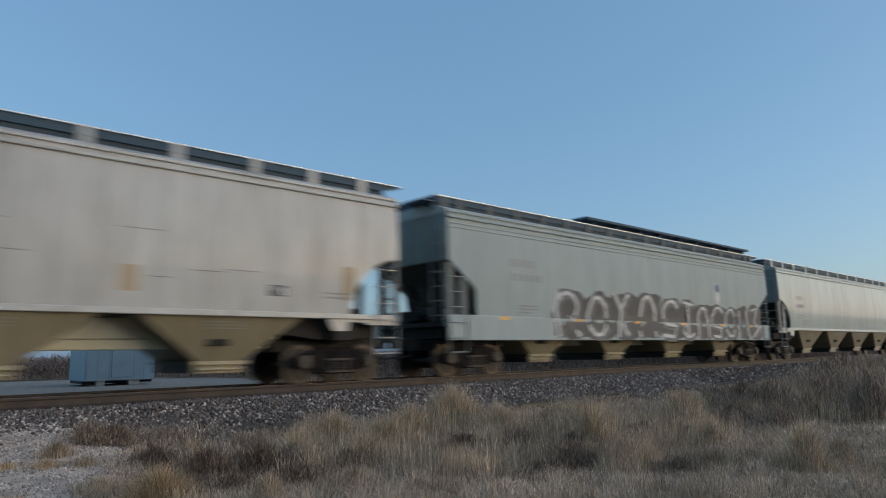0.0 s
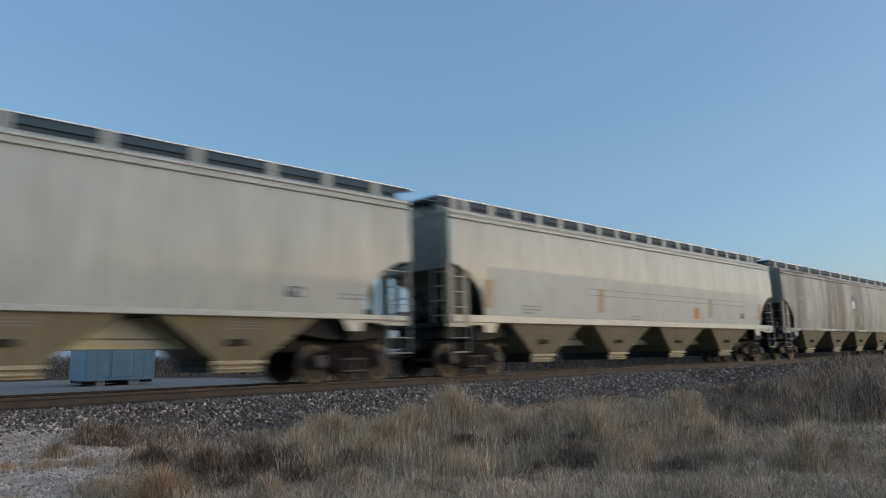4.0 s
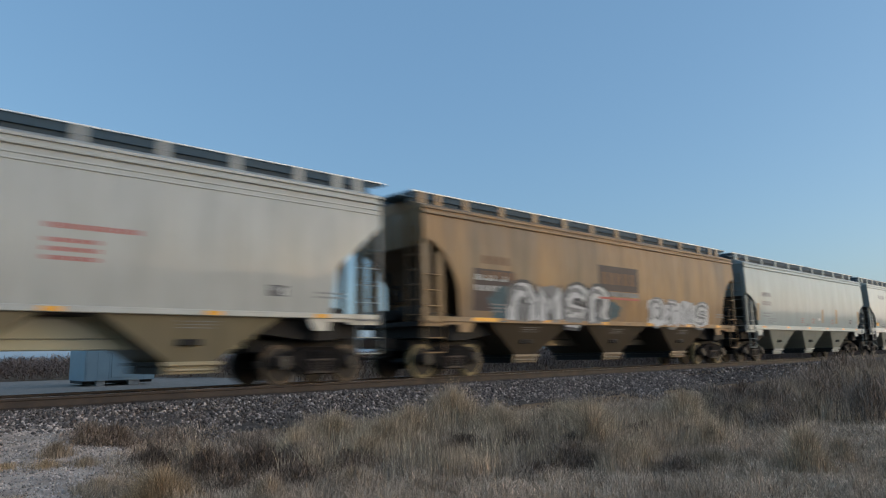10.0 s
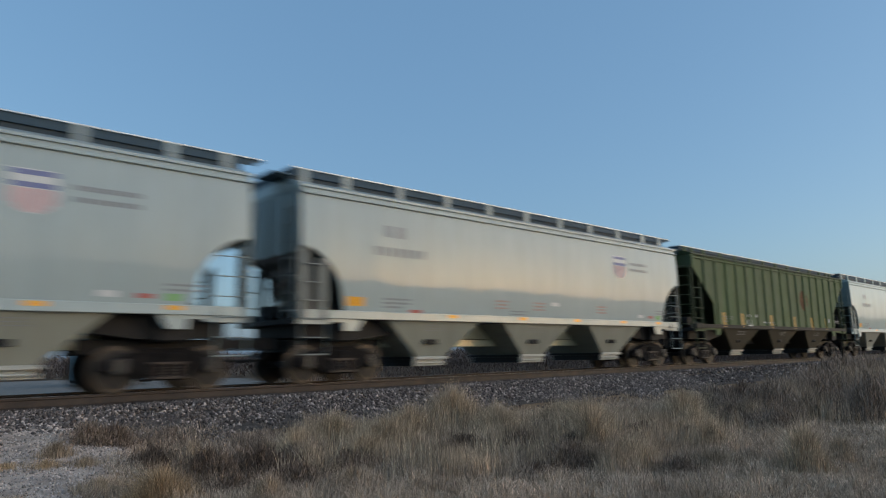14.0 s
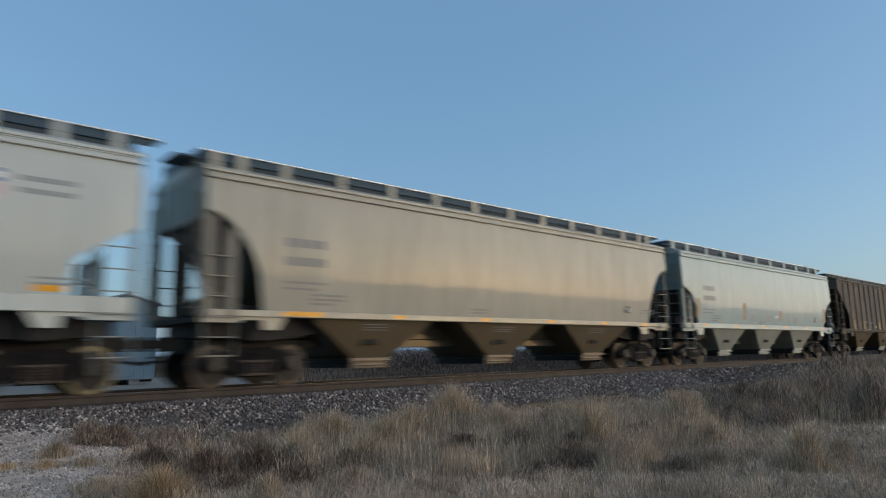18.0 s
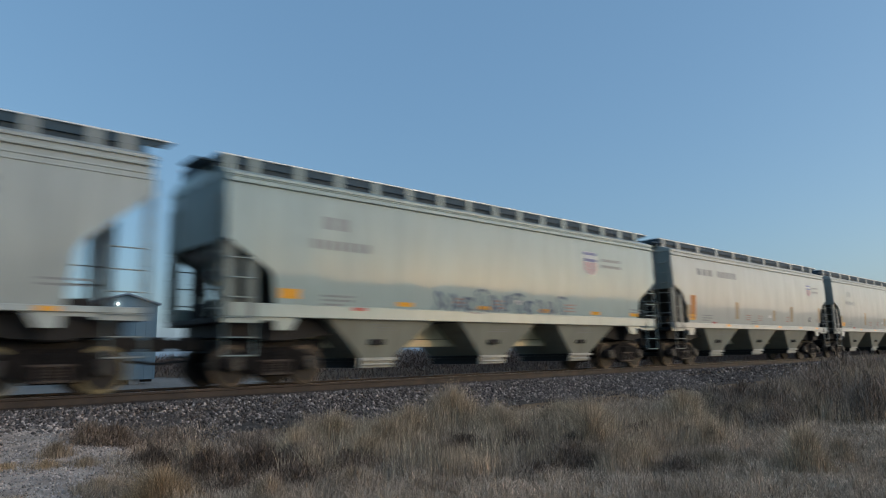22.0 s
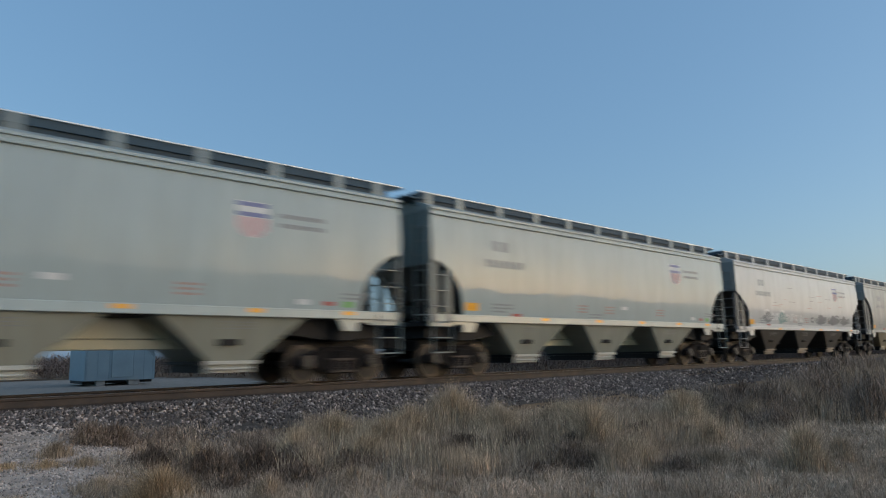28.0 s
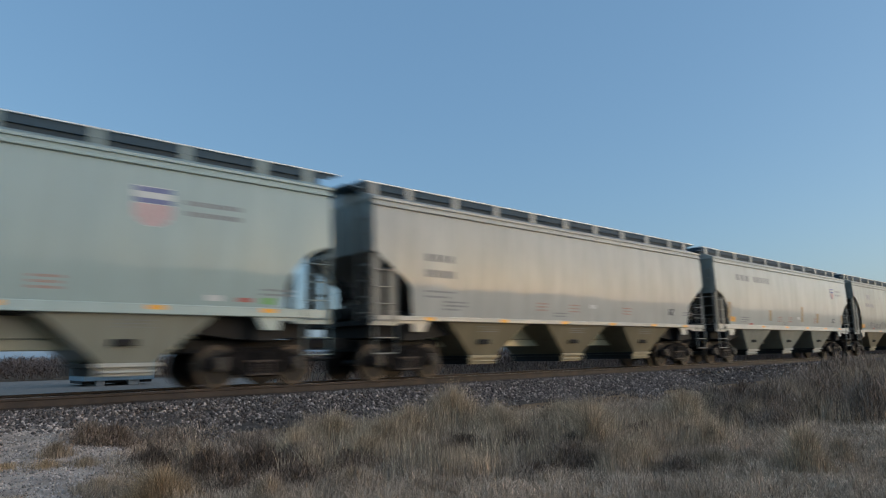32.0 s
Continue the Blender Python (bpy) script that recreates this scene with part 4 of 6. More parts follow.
def letter(car, kind, styles, index):
    """What is painted on the near side of a car."""
    h, L = kind.length / 2, kind.length
    rnd = random.Random(index)
    at = lambda f: -h + L * f
    zs = SILL + kind.sill
    # small stencils and reflectors that every car has
    bars(car, "data_stencil", INK, kind, at(0.14), 1.92, [(0.9, 0.05, 0.1, 6), (0.9, 0.05, 0.1, 5), (0.6, 0.05, 0.1, 4)])
    bars(car, "data_stencil", INK, kind, at(0.9), 1.98, [(0.8, 0.045, 0.1, 6), (0.8, 0.045, 0.1, 5)])
    bars(car, "data_stencil", INK, kind, at(0.42), 1.75, [(0.7, 0.04, 0.09, 5), (0.6, 0.04, 0.09, 4)])
    if code_of[index] not in ("long", "long_flat", "rib"):
        for f in ((0.1,) if "shield" not in styles else ()) + (0.27, 0.44, 0.6, 0.76, 0.9):
            decal(car, "reflector", YELLOW, kind, at(f), at(f) + (0.5 if code_of[index] == "up" else 0.34), zs + (0.05 if code_of[index] == "up" else -0.11), zs + (0.16 if code_of[index] == "up" else -0.02), "yellow reflector")
    if code_of[index] in ("mid", "mid_slant") and "shield" not in styles:
        decal(car, "end_reflector", YELLOW, kind, at(0.11), at(0.11) + 0.85, zs - 0.11, zs - 0.005, "large yellow reflector", 0.007)
    if code_of[index] == "std" and "shield" in styles and "wide" not in styles:
        decal(car, "white_label", WHITE, kind, at(0.828), at(0.828) + 0.32, zs + 0.1, zs + 0.22, "small white label")
        decal(car, "red_label", RED, kind, at(0.868), at(0.868) + 0.3, zs + 0.1, zs + 0.19, "small red label")
        decal(car, "green_label", GREEN, kind, at(0.901), at(0.901) + 0.26, zs + 0.07, zs + 0.21, "small green label")
    elif code_of[index] != "up" or "plain" in styles:
        data_plate(car, kind, at(0.835))
    has = styles.split()
    if "shield" in has or "wide_shield" in has:
        if "wide_shield" in has:
            bars(car, "lettering", INK, kind, at(0.12), 3.62, [(1.5, 0.27, 0.3, 3)])
            bars(car, "lettering", INK, kind, at(0.23), 3.62, [(1.9, 0.27, 0.3, 5)])
            shield(car, kind, at(0.85), 3.55, 0.62)
        else:
            ink = INK if code_of[index] in ("mid", "mid_slant") else FAINT
            bars(car, "lettering", ink, kind, at(0.14), 3.5, [(0.8, 0.3, 0.5, 2)])
            bars(car, "lettering", ink, kind, at(0.12), 3.02, [(1.75, 0.22, 0.3, 7)])
            shield(car, kind, at(0.805 if "late" in has else 0.76), 3.5, 0.8)
        decal(car, "end_reflector", YELLOW, kind, at(0.075), at(0.075) + 0.5, zs + 0.12, zs + 0.34, "large yellow reflector")
        decal(car, "red_label", RED, kind, at(0.19), at(0.19) + 0.4, 1.62, 1.70)
    elif "diamond" in has:
        x, z = at(0.51), 3.15
        badge = shape(car, "emblem", BLUE, kind, [(x, z + 0.6), (x + 0.56, z + 0.02), (x, z - 0.54), (x - 0.56, z + 0.02)], "blue diamond emblem with a pale disc")
        shape(badge, "emblem_disc", WHITE, kind, [(x - 0.1 + 0.26 * math.cos(t), z - 0.1 + 0.27 * math.sin(t)) for t in [2 * math.pi * i / 18 for i in range(18)]], off=0.008)
        bars(car, "lettering", INK, kind, x - 0.5, z - 0.72, [(1.0, 0.16, 0.3, 3)])
    if "diamond" in has or "plain" in has or styles == "patches":
        bars(car, "lettering", INK, kind, at(0.1), 3.0, [(1.1, 0.2, 0.42, 4), (1.1, 0.2, 0.4, 6), (1.1, 0.05, 0.14, 7), (0.9, 0.05, 0.14, 6)])
    if "diamond" in has or "patches" in has:
        for f in (0.07, 0.33, 0.57, 0.7, 0.93):
            if rnd.random() < 0.85:
                decal(car, "repaint_patch", PATCH, kind, at(f) - 0.17, at(f) + 0.18, 1.85, 1.85 + rnd.choice((0.5, 0.75, 0.8)), "tan repainted patch")
    if code_of[index] in ("std", "up", "std_slant", "up_slant"):
        for f in (0.38, 0.47, 0.66):
            bars(car, "red_stencil", FADED, kind, at(f) + rnd.uniform(-0.3, 0.3), 2.02, [(0.55, 0.05, 0.1, 3), (0.5, 0.05, 0.1, 3), (0.55, 0.05, 0.1, 2)], "faded red stencil")
        decal(car, "white_label", WHITE, kind, at(0.53), at(0.53) + 0.36, 1.98, 2.1)
    if "yellow" in has:
        graffiti(car, kind, at(0.56), at(0.74), 1.92, 2.35, None, SPRAY_YELLOW, index + 70, 6, "pale yellow painted graffiti")
        for k in range(26):
            x, z = at(rnd.uniform(0.12, 0.85)), rnd.uniform(1.75, 2.45)
            decal(car, "scuff_mark", (FADED, SPRAY_GREY, SPRAY_PALE)[k % 3], kind, x, x + rnd.uniform(0.2, 0.8), z, z + 0.03, "smudged red and grey mark", 0.005)
    if "orange_low" in has:
        decal(car, "orange_patch", ORANGE, kind, at(0.25), at(0.25) + 0.45, 1.72, 2.12, "orange repaint patch")
    if "scuffs" in has:
        for k in range(22):
            x, z = at(rnd.uniform(0.12, 0.82)), rnd.uniform(1.75, 3.3)
            decal(car, "scuff_mark", SPRAY_GREY, kind, x, x + rnd.uniform(0.25, 0.9), z, z + 0.018, "dark scuff mark")
    if "orange_mid" in has:
        decal(car, "pale_band", BANDED, kind, at(0.0) + 1.45, at(1.0) - 1.45, SILL + kind.sill + 0.01, 3.02, "paler lower half of the sheet", 0.002)
        for z in (2.62, 2.42):
            decal(car, "weld_seam", SPRAY_GREY, kind, at(0.3), at(0.86), z, z + 0.016)
        decal(car, "orange_patch", ORANGE, kind, at(0.635), at(0.635) + 0.42, 1.78, 2.22, "bright orange repaint patch")
    if "squares" in has:
        for col, row in ((0, 0), (1, 0), (0, 1), (1, 1), (2, 1), (0, 2), (1, 2)):
            decal(car, "pale_square", SPRAY_PALE, kind, at(0.136) + 0.76 * col, at(0.136) + 0.62 + 0.76 * col, 1.74 + 0.6 * row, 2.22 + 0.6 * row, "pale painted square")
    if "ochre" in has:
        for f in (0.088, 0.228, 0.37, 0.55, 0.73, 0.95):
            decal(car, "repaint_patch", OCHRE, kind, at(f), at(f) + 0.3, 1.66, 2.6 if f in (0.088, 0.95) else 2.16, "ochre repainted patch", 0.006)
    if "red" in has:
        bars(car, "lettering", INK, kind, at(0.1), 3.05, [(1.1, 0.26, 0.42, 3), (1.4, 0.24, 0.4, 6)])
        bars(car, "red_stencil", RED, kind, at(0.6), 2.9, [(1.6, 0.1, 0.25, 12), (0.9, 0.08, 0.16, 6), (0.9, 0.08, 0.16, 6), (0.9, 0.08, 0.16, 6)])
    if "green" in has:
        for f in (0.135, 0.235, 0.41, 0.57, 0.7, 0.82):
            decal(car, "repaint_patch", OCHRE, kind, at(f), at(f) + 0.28, 1.5, 2.12, "faded ochre patch")
        bars(car, "white_stencil", WHITE, kind, at(0.27), 1.98, [(0.62, 0.12, 0.42, 1), (0.62, 0.3, 0.4, 1)])
        bars(car, "white_stencil", WHITE, kind, at(0.32), 1.98, [(0.62, 0.12, 0.3, 1)])
        bars(car, "white_stencil", WHITE, kind, at(0.37), 1.72, [(0.7, 0.07, 0.1, 5)])
        shape(car, "emblem", RUSTY, kind, [(at(0.66) + 0.55 * math.cos(t), 3.0 + 0.55 * math.sin(t)) for t in [2 * math.pi * i / 16 for i in range(16)]], "faded rusty round emblem")
    tags = {
        "tag_pale": (0.35, 0.8, 1.56, 2.1, None, SPRAY_MINT, 16, "faded pale graffiti"),
        "tag_blue": (0.34, 0.68, 1.66, 2.3, None, SPRAY_BLUE, 11, "blue painted graffiti"),
        "tag_grey": (0.25, 0.8, 1.56, 2.0, None, SPRAY_GREY, 18, "grey outlined graffiti"),
        "tag_black": (0.42, 0.84, 1.62, 2.02, None, SPRAY_GREY, 17, "black scrawled graffiti"),
        "tag_bits": (0.1, 0.24, 1.75, 2.3, None, SPRAY_DARK, 4, "small black scrawls"),
        "tag_red": (0.5, 0.82, 1.55, 2.65, SPRAY_RED, SPRAY_WHITE, 4, "red and white painted graffiti"),
    }
    if "orange" in has:
        decal(car, "orange_patch", ORANGE, kind, at(0.08), at(0.08) + 0.42, 1.8, 2.75, "bright orange repaint patch")
    if "blue" in has:
        decal(car, "blue_patch", SKYBLUE, kind, at(0.83), at(0.83) + 1.25, 3.55, 3.95, "pale blue painted patch")
    if "tag_dark" in has or "tag_white" in has:
        bars(car, "lettering", FAINT if "tag_dark" in has else RUST_INK, kind, at(0.12), 3.1, [(1.2, 0.24, 0.42, 4), (1.5, 0.22, 0.4, 6)])
    if "tag_dark" in has:
        bold_tag(car, kind, at(0.22), at(0.6), 0.96, 2.72, (0, 1, 2, 4, 3), SPRAY_DARK, None, SPRAY_MID, SPRAY_WHITE, index, "grey and white painted graffiti", 0.34)
        bold_tag(car, kind, at(0.6), at(0.96), 0.96, 2.5, (5, 4, 3, 1, 7, 6), SPRAY_DARK, None, SPRAY_MID, SPRAY_WHITE, index + 5, "grey and white painted graffiti", 0.28)
        x, z = at(0.75), 2.75
        shape(car, "painted_figure", SPRAY_WHITE, kind, [(x + 0.2 * math.cos(t), z + 0.34 * math.sin(t)) for t in [2 * math.pi * i / 14 for i in range(14)]], "small white and blue painted blob", 0.018)
        shape(car, "painted_figure", BLUE, kind, [(x + 0.16 * math.cos(t), z + 0.36 + 0.18 * math.sin(t)) for t in [2 * math.pi * i / 12 for i in range(12)]], "small white and blue painted blob", 0.02)
    if "tag_white" in has:
        for f, r in ((0.175, 0.7), (0.2, 0.5), (0.455, 0.55), (0.48, 0.4)):
            shape(car, "graffiti", SPRAY_TEAL, kind, [(at(f) + r * math.cos(t) * (1 + 0.2 * math.sin(5 * t)), max(1.45, 1.95 + 0.75 * r * math.sin(t) * (1 + 0.2 * math.cos(3 * t)))) for t in [2 * math.pi * i / 20 for i in range(20)]], "teal spray cloud", 0.003)
        bold_tag(car, kind, at(0.18), at(0.465), 1.48, 2.62, (4, 7, 3, 0), SPRAY_GREY, SPRAY_DARK, SPRAY_WHITE, SPRAY_GREY, index, "bold white painted graffiti with a dark edge", 0.42)
        bold_tag(car, kind, at(0.605), at(0.86), 1.5, 2.4, (1, 5, 7, 3), SPRAY_WHITE, SPRAY_GREY, SPRAY_WHITE, SPRAY_GREY, index + 3, "white painted graffiti", 0.3)
        decal(car, "dark_panel", MAROON, kind, at(0.1), at(0.19), 1.75, 2.95, "dark maroon panel of old lettering", 0.0015)
        bars(car, "lettering", SPRAY_PALE, kind, at(0.105), 2.62, [(1.4, 0.16, 0.3, 4), (1.4, 0.16, 0.3, 5)], off=0.002)
        decal(car, "dark_panel", MAROON, kind, at(0.43), at(0.566), 2.62, 3.5, "dark maroon panel of old lettering")
        bars(car, "lettering", RUST_INK, kind, at(0.44), 2.85, [(2.2, 0.42, 0.3, 5)], off=0.008)
        decal(car, "grey_stripe", SPRAY_GREY, kind, at(0.43), at(0.566), 2.44, 2.6, "grey painted stripe")
        decal(car, "red_stripe", RED, kind, at(0.43), at(0.566), 2.33, 2.4, "red painted stripe", 0.018)
    if "tag_wash" in has:
        decal(car, "pale_band", WHITE, kind, at(0.09), at(0.93), SILL + kind.sill + 0.004, SILL + kind.sill + 0.16, "whitewashed band along the sill", 0.003)
        for f, r, mat, words in ((0.2, 0.55, SPRAY_GREY, "washed grey spray patch"), (0.3, 0.7, SPRAY_MINT, "green spray patch"), (0.62, 0.6, SPRAY_GREY, "washed grey spray patch"), (0.74, 0.8, SPRAY_GREY, "washed grey spray patch"), (0.84, 0.5, SPRAY_GREY, "washed grey spray patch")):
            shape(car, "graffiti", mat, kind, [(at(f) + r * math.cos(t) * (1 + 0.25 * math.sin(4 * t + 9 * f)), 2.0 + 0.26 * math.sin(t) * (1 + 0.25 * math.cos(3 * t + f))) for t in [2 * math.pi * i / 20 for i in range(20)]], words, 0.0045)
        graffiti(car, kind, at(0.17), at(0.46), 1.84, 2.34, None, WHITE, index, 8, "bold white scrawled graffiti")
        graffiti(car, kind, at(0.52), at(0.9), 1.8, 2.25, None, SPRAY_GREY, index + 9, 10, "grey scrawled graffiti")
        for k in range(16):
            x, z = at(rnd.uniform(0.15, 0.85)), rnd.uniform(2.5, 4.1)
            decal(car, "scuff_mark", FADED if k % 3 else SPRAY_GREY, kind, x, x + rnd.uniform(0.3, 0.9), z, z + 0.02, "rusty scuff mark")
    if "tag_grey" in has and "yellow" not in has:
        verts, faces = [], []
        for k in range(3):
            pts = [(at(0.26 + 0.6 * i / 40), 2.32 - 0.1 * k - 0.25 * (i / 40) ** 2 + 0.05 * math.sin(i * 1.3 + k) + 0.03 * math.sin(i * 3.1)) for i in range(41)]
            ribbon(verts, faces, kind, pts[4 * k:41 - 3 * k], 0.055 - 0.015 * k, 0.011)
        link("paint_outline", mesh_from("paint_outline", verts, faces, SPRAY_DARK), car, label="long wavy black outline")
        for k in range(5):
            x, z = at(0.3 + 0.1 * k), 1.95
            shape(car, "graffiti", SPRAY_GREY if k % 2 else SPRAY_PALE, kind, [(x + 0.6 * math.cos(t) * (1 + 0.25 * math.sin(4 * t + k)), z + 0.26 * math.sin(t) * (1 + 0.25 * math.cos(3 * t + k))) for t in [2 * math.pi * i / 18 for i in range(18)]], "washed grey spray patch", 0.0035)
        shape(car, "graffiti", SPRAY_RED, kind, [(at(0.72) + 0.7 * math.cos(t) * (1 + 0.25 * math.sin(4 * t)), 1.82 + 0.13 * math.sin(t) * (1 + 0.3 * math.cos(3 * t))) for t in [2 * math.pi * i / 18 for i in range(18)]], "faded red spray patch", 0.006)
    for style in [w for w in has if w in tags]:
        a, b, z0, z1, back, fill, n, words = tags[style]
        if "yellow" in has:
            a, b = 0.12, 0.5
        if style == "tag_red":
            splashes(car, kind, at(a), at(b), z0, z1, (SPRAY_RED, SPRAY_RED, SPRAY_WHITE, SPRAY_RED, SPRAY_WHITE, SPRAY_DARK), index, 46, words)
            graffiti(car, kind, at(0.16), at(0.42), 1.6, 2.05, None, SPRAY_GREY, index + 50, 8, "grey scrawled graffiti")
        else:
            graffiti(car, kind, at(a), at(b), z0, z1, back, fill, index, n, words)
        if style == "tag_bits":
            graffiti(car, kind, at(0.36), at(0.46), 1.8, 2.15, None, SPRAY_DARK, index + 50, 3, "small black scrawls")
            graffiti(car, kind, at(0.72), at(0.82), 1.75, 2.0, None, SPRAY_WHITE, index + 60, 4, "small white scrawls")
        if "shield" not in has and "red" not in has:
            bars(car, "lettering", INK if style != "tag_pale" else SPRAY_GREY, kind, at(0.12), 3.1, [(1.2, 0.24, 0.42, 4), (1.5, 0.22, 0.4, 6)])


BANDED = material("pale_dusty_band", (0.56, 0.56, 0.52), 0.6, 0, 0.1, 1.2, 8, 0, (0.5, 0.5, 0.465), (1, 1, 0.2))
ORANGE, SKYBLUE = flat("orange_paint", (0.62, 0.24, 0.06), 0.6), flat("pale_blue_paint", (0.22, 0.4, 0.5), 0.6)
RUSTY = flat("rusty_faded_paint", (0.2, 0.11, 0.06), 0.8, 0.4)


CARS = []
protos = {}
for code, rear, colour, dirt, hop, letters, words in TRAIN:
    kind = KINDS[code]
    here = pose(rear + kind.length / 2, D, 0)
    if code not in protos:
        car = protos[code] = hopper_car(kind)
        car.matrix_basis = here
    else:
        car = None
    CARS.append([car, kind, here, (*colour, dirt), hop, letters, words, code])
for row in CARS:
    if row[0] is None:
        row[0] = copy_thing(protos[row[7]], row[2])
new_wheels = {}                                            # four cars run on newer wheels with tan rims
for car, kind, here, colour, hop, letters, words, code in CARS:
    for o in car.children_recursive:
        if o.name.split(".")[0] == "wheelset" and round(here.translation.x - kind.length / 2) in (-429, -220, -522, -34):
            if o.data.name not in new_wheels:
                me = o.data.copy()
                me.materials[1] = NEW_RIM
                new_wheels[o.data.name] = me
            o.data = new_wheels[o.data.name]
            o["label"] = "steel wheels with tan rims on an axle"
    tagged(car, words + " in a train", "freight car", "cars of the freight train")
    for o in car.children_recursive:
        base = o.name.split(".")[0]
        o.color = (*hop, 0.35 if hop[0] > 0.12 else 0.08) if base == "hopper" else ((0.52, 0.5, 0.35, 0.15) if hop[0] > 0.12 else (*(c * 0.85 for c in hop), 0.5)) if base == "centre_sill" else ((*(min(0.5, c * 1.7) for c in hop), 0.35) if hop[0] > 0.12 else (0.5, 0.46, 0.38, 0.3) if kind.ribbed else (0.3, 0.22, 0.14, 0.5)) if base == "outlet_gate" else colour
        if base == "roof" and kind.ribbed:
            o.color = (*(c * 0.4 for c in colour[:3]), 0.1)
        if base in ("ladder", "end_ladder", "corner_post"):
            o.color = (*(c * (0.6 if base == "corner_post" else 0.75) for c in colour[:3]), 0.6)
        if base == "end_sheet":                            # upper ends: dust and shade in one colour; slopes: recess shade
            # besides grime, the factors carry the end's shade and its bluish skylight
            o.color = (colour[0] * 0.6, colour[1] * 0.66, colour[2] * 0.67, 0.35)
        # the dark of the recess under the end is put into the slope colour
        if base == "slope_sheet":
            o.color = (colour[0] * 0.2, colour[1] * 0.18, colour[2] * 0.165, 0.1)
        if base == "walk_stand":
            o.color = (*(c * (0.35 if kind.skirt else 0.85) for c in colour[:3]), 0.3)
        if base == "side_sill" and kind.ribbed:
            o.color = (0.018, 0.017, 0.015, 0.03)
code_of = {i: row[7] for i, row in enumerate(CARS)}
for i, row in enumerate(CARS):
    letter(row[0], row[1], row[5], i)
    if row[7] == "slab":
        bm = bmesh.new()
        for side in (-1, 1):
            bm_box(bm, (-3.4, side * 0.87 - 0.3, row[1].eave + 0.7), (9.9, side * 0.87 + 0.3, row[1].eave + 0.78))
            for k in range(9):
                bm_box(bm, (-2.9 + 1.55 * k, side * 0.87 - 0.2, row[1].eave + 0.54), (-2.82 + 1.55 * k, side * 0.87 + 0.2, row[1].eave + 0.7))
        part("raised_walk", bm, WALKSIDE, row[0], "raised grating walkway on the roof")


# ---- ground, track and surroundings ----
def ease(a, b, x):
    t = max(0.0, min(1.0, (x - a) / (b - a)))
    return t * t * (3 - 2 * t)


def rise(x, y):
    """Height of the ground: prairie, the ballast bank, and the gravel ramp up to the line."""
    d = y - D
    if d < 0:
        e = -d
        z = -0.31 if e < 1.75 else -0.31 - 0.64 * min(1, (e - 1.75) / 1.75)
        ramp = np.interp(y, [6.5, 8, 9, 11, 12.4, 13], [-0.95, -0.88, -0.8, -0.62, -0.42, -0.31])
        z += (max(z, ramp) - z) * (1 - ease(2.6, 4.8, x))
        if e > 3.2:
            z += 0.05 * noise.noise((x * 0.35, y * 0.35, 0)) * min(1, (e - 3.2) / 1.5)
    else:
        z = -0.31
    return z


def grid(xs, ys, mat, name, lift=0.0):
    verts = [(x, y, rise(x, y) + lift) for x in xs for y in ys]
    w = len(ys)
    faces = [[i * w + j, (i + 1) * w + j, (i + 1) * w + j + 1, i * w + j + 1] for i in range(len(xs) - 1) for j in range(w - 1)]
    return link(name, mesh_from(name, verts, faces, mat, True))


xs = [-2500, -1200, -600, -300, -150, -80, -40, -20] + [-12 + 0.6 * i for i in range(90)] + [45, 52, 60, 75, 100, 150, 300, 600, 1200, 2500]
ys = [-2500, -800, -200, -60, -25, -12, -6, -3, -1] + [0.5 * i for i in range(0, 22)] + [D - 3.5, D - 3.0, D - 2.5, D - 1.95, D - 1.0, D + 1.0, D + 2.0, D + 3.0, D + 8, D + 15, D + 30, D + 60, 140, 300, 900, 2500]
tagged(grid(xs, ys, EARTH, "ground"), "dry bare soil of a flat prairie beside the railway", "ground", kind="structure")


def sheet(name, outline, mat, lift, label, category):
    """A thin irregular surface that follows the ground."""
    step = 0.25
    x0, x1 = min(p[0] for p in outline), max(p[0] for p in outline)
    y0, y1 = min(p[1] for p in outline), max(p[1] for p in outline)
    if x1 - x0 > 30:
        step = 1.0
    n = len(outline)

    def inside(x, y):
        x += 0.35 * noise.noise((x * 0.9, y * 0.9, 4)) + 0.15 * noise.noise((x * 3, y * 3, 9))
        y += 0.35 * noise.noise((x * 0.9, y * 0.9, 14))
        c = False
        for i in range(n):
            (xa, ya), (xb, yb) = outline[i], outline[i - 1]
            if (ya > y) != (yb > y) and x < (xb - xa) * (y - ya) / (yb - ya) + xa:
                c = not c
        return c
    verts, faces, ids = [], [], {}

    def vid(i, j):
        if (i, j) not in ids:
            x, y = x0 + i * step, y0 + j * step
            ids[i, j] = len(verts)
            verts.append((x, y, rise(x, y) + lift))
        return ids[i, j]
    for i in range(int((x1 - x0) / step)):
        for j in range(int((y1 - y0) / step)):
            if inside(x0 + (i + 0.5) * step, y0 + (j + 0.5) * step):
                faces.append([vid(i, j), vid(i + 1, j), vid(i + 1, j + 1), vid(i, j + 1)])
    return tagged(link(name, mesh_from(name, verts, faces, mat, True)), label, category, kind="structure")


sheet("gravel_ramp", [(-8, 7.4), (2.0, 7.6), (2.9, 8.6), (3.0, 9.6), (3.9, 10.6), (3.4, 11.6), (2.5, 12.2), (2.3, 12.7), (-8, 12.7)], GRAVEL, 0.012, "pale crushed-stone ramp up to the track", "gravel")
sheet("ballast_bed", [(-60, D - 3.05), (75, D - 3.05), (75, D + 2.7), (-60, D + 2.7)], BED, 0.006, "grey crushed-rock bed under the track", "ballast")
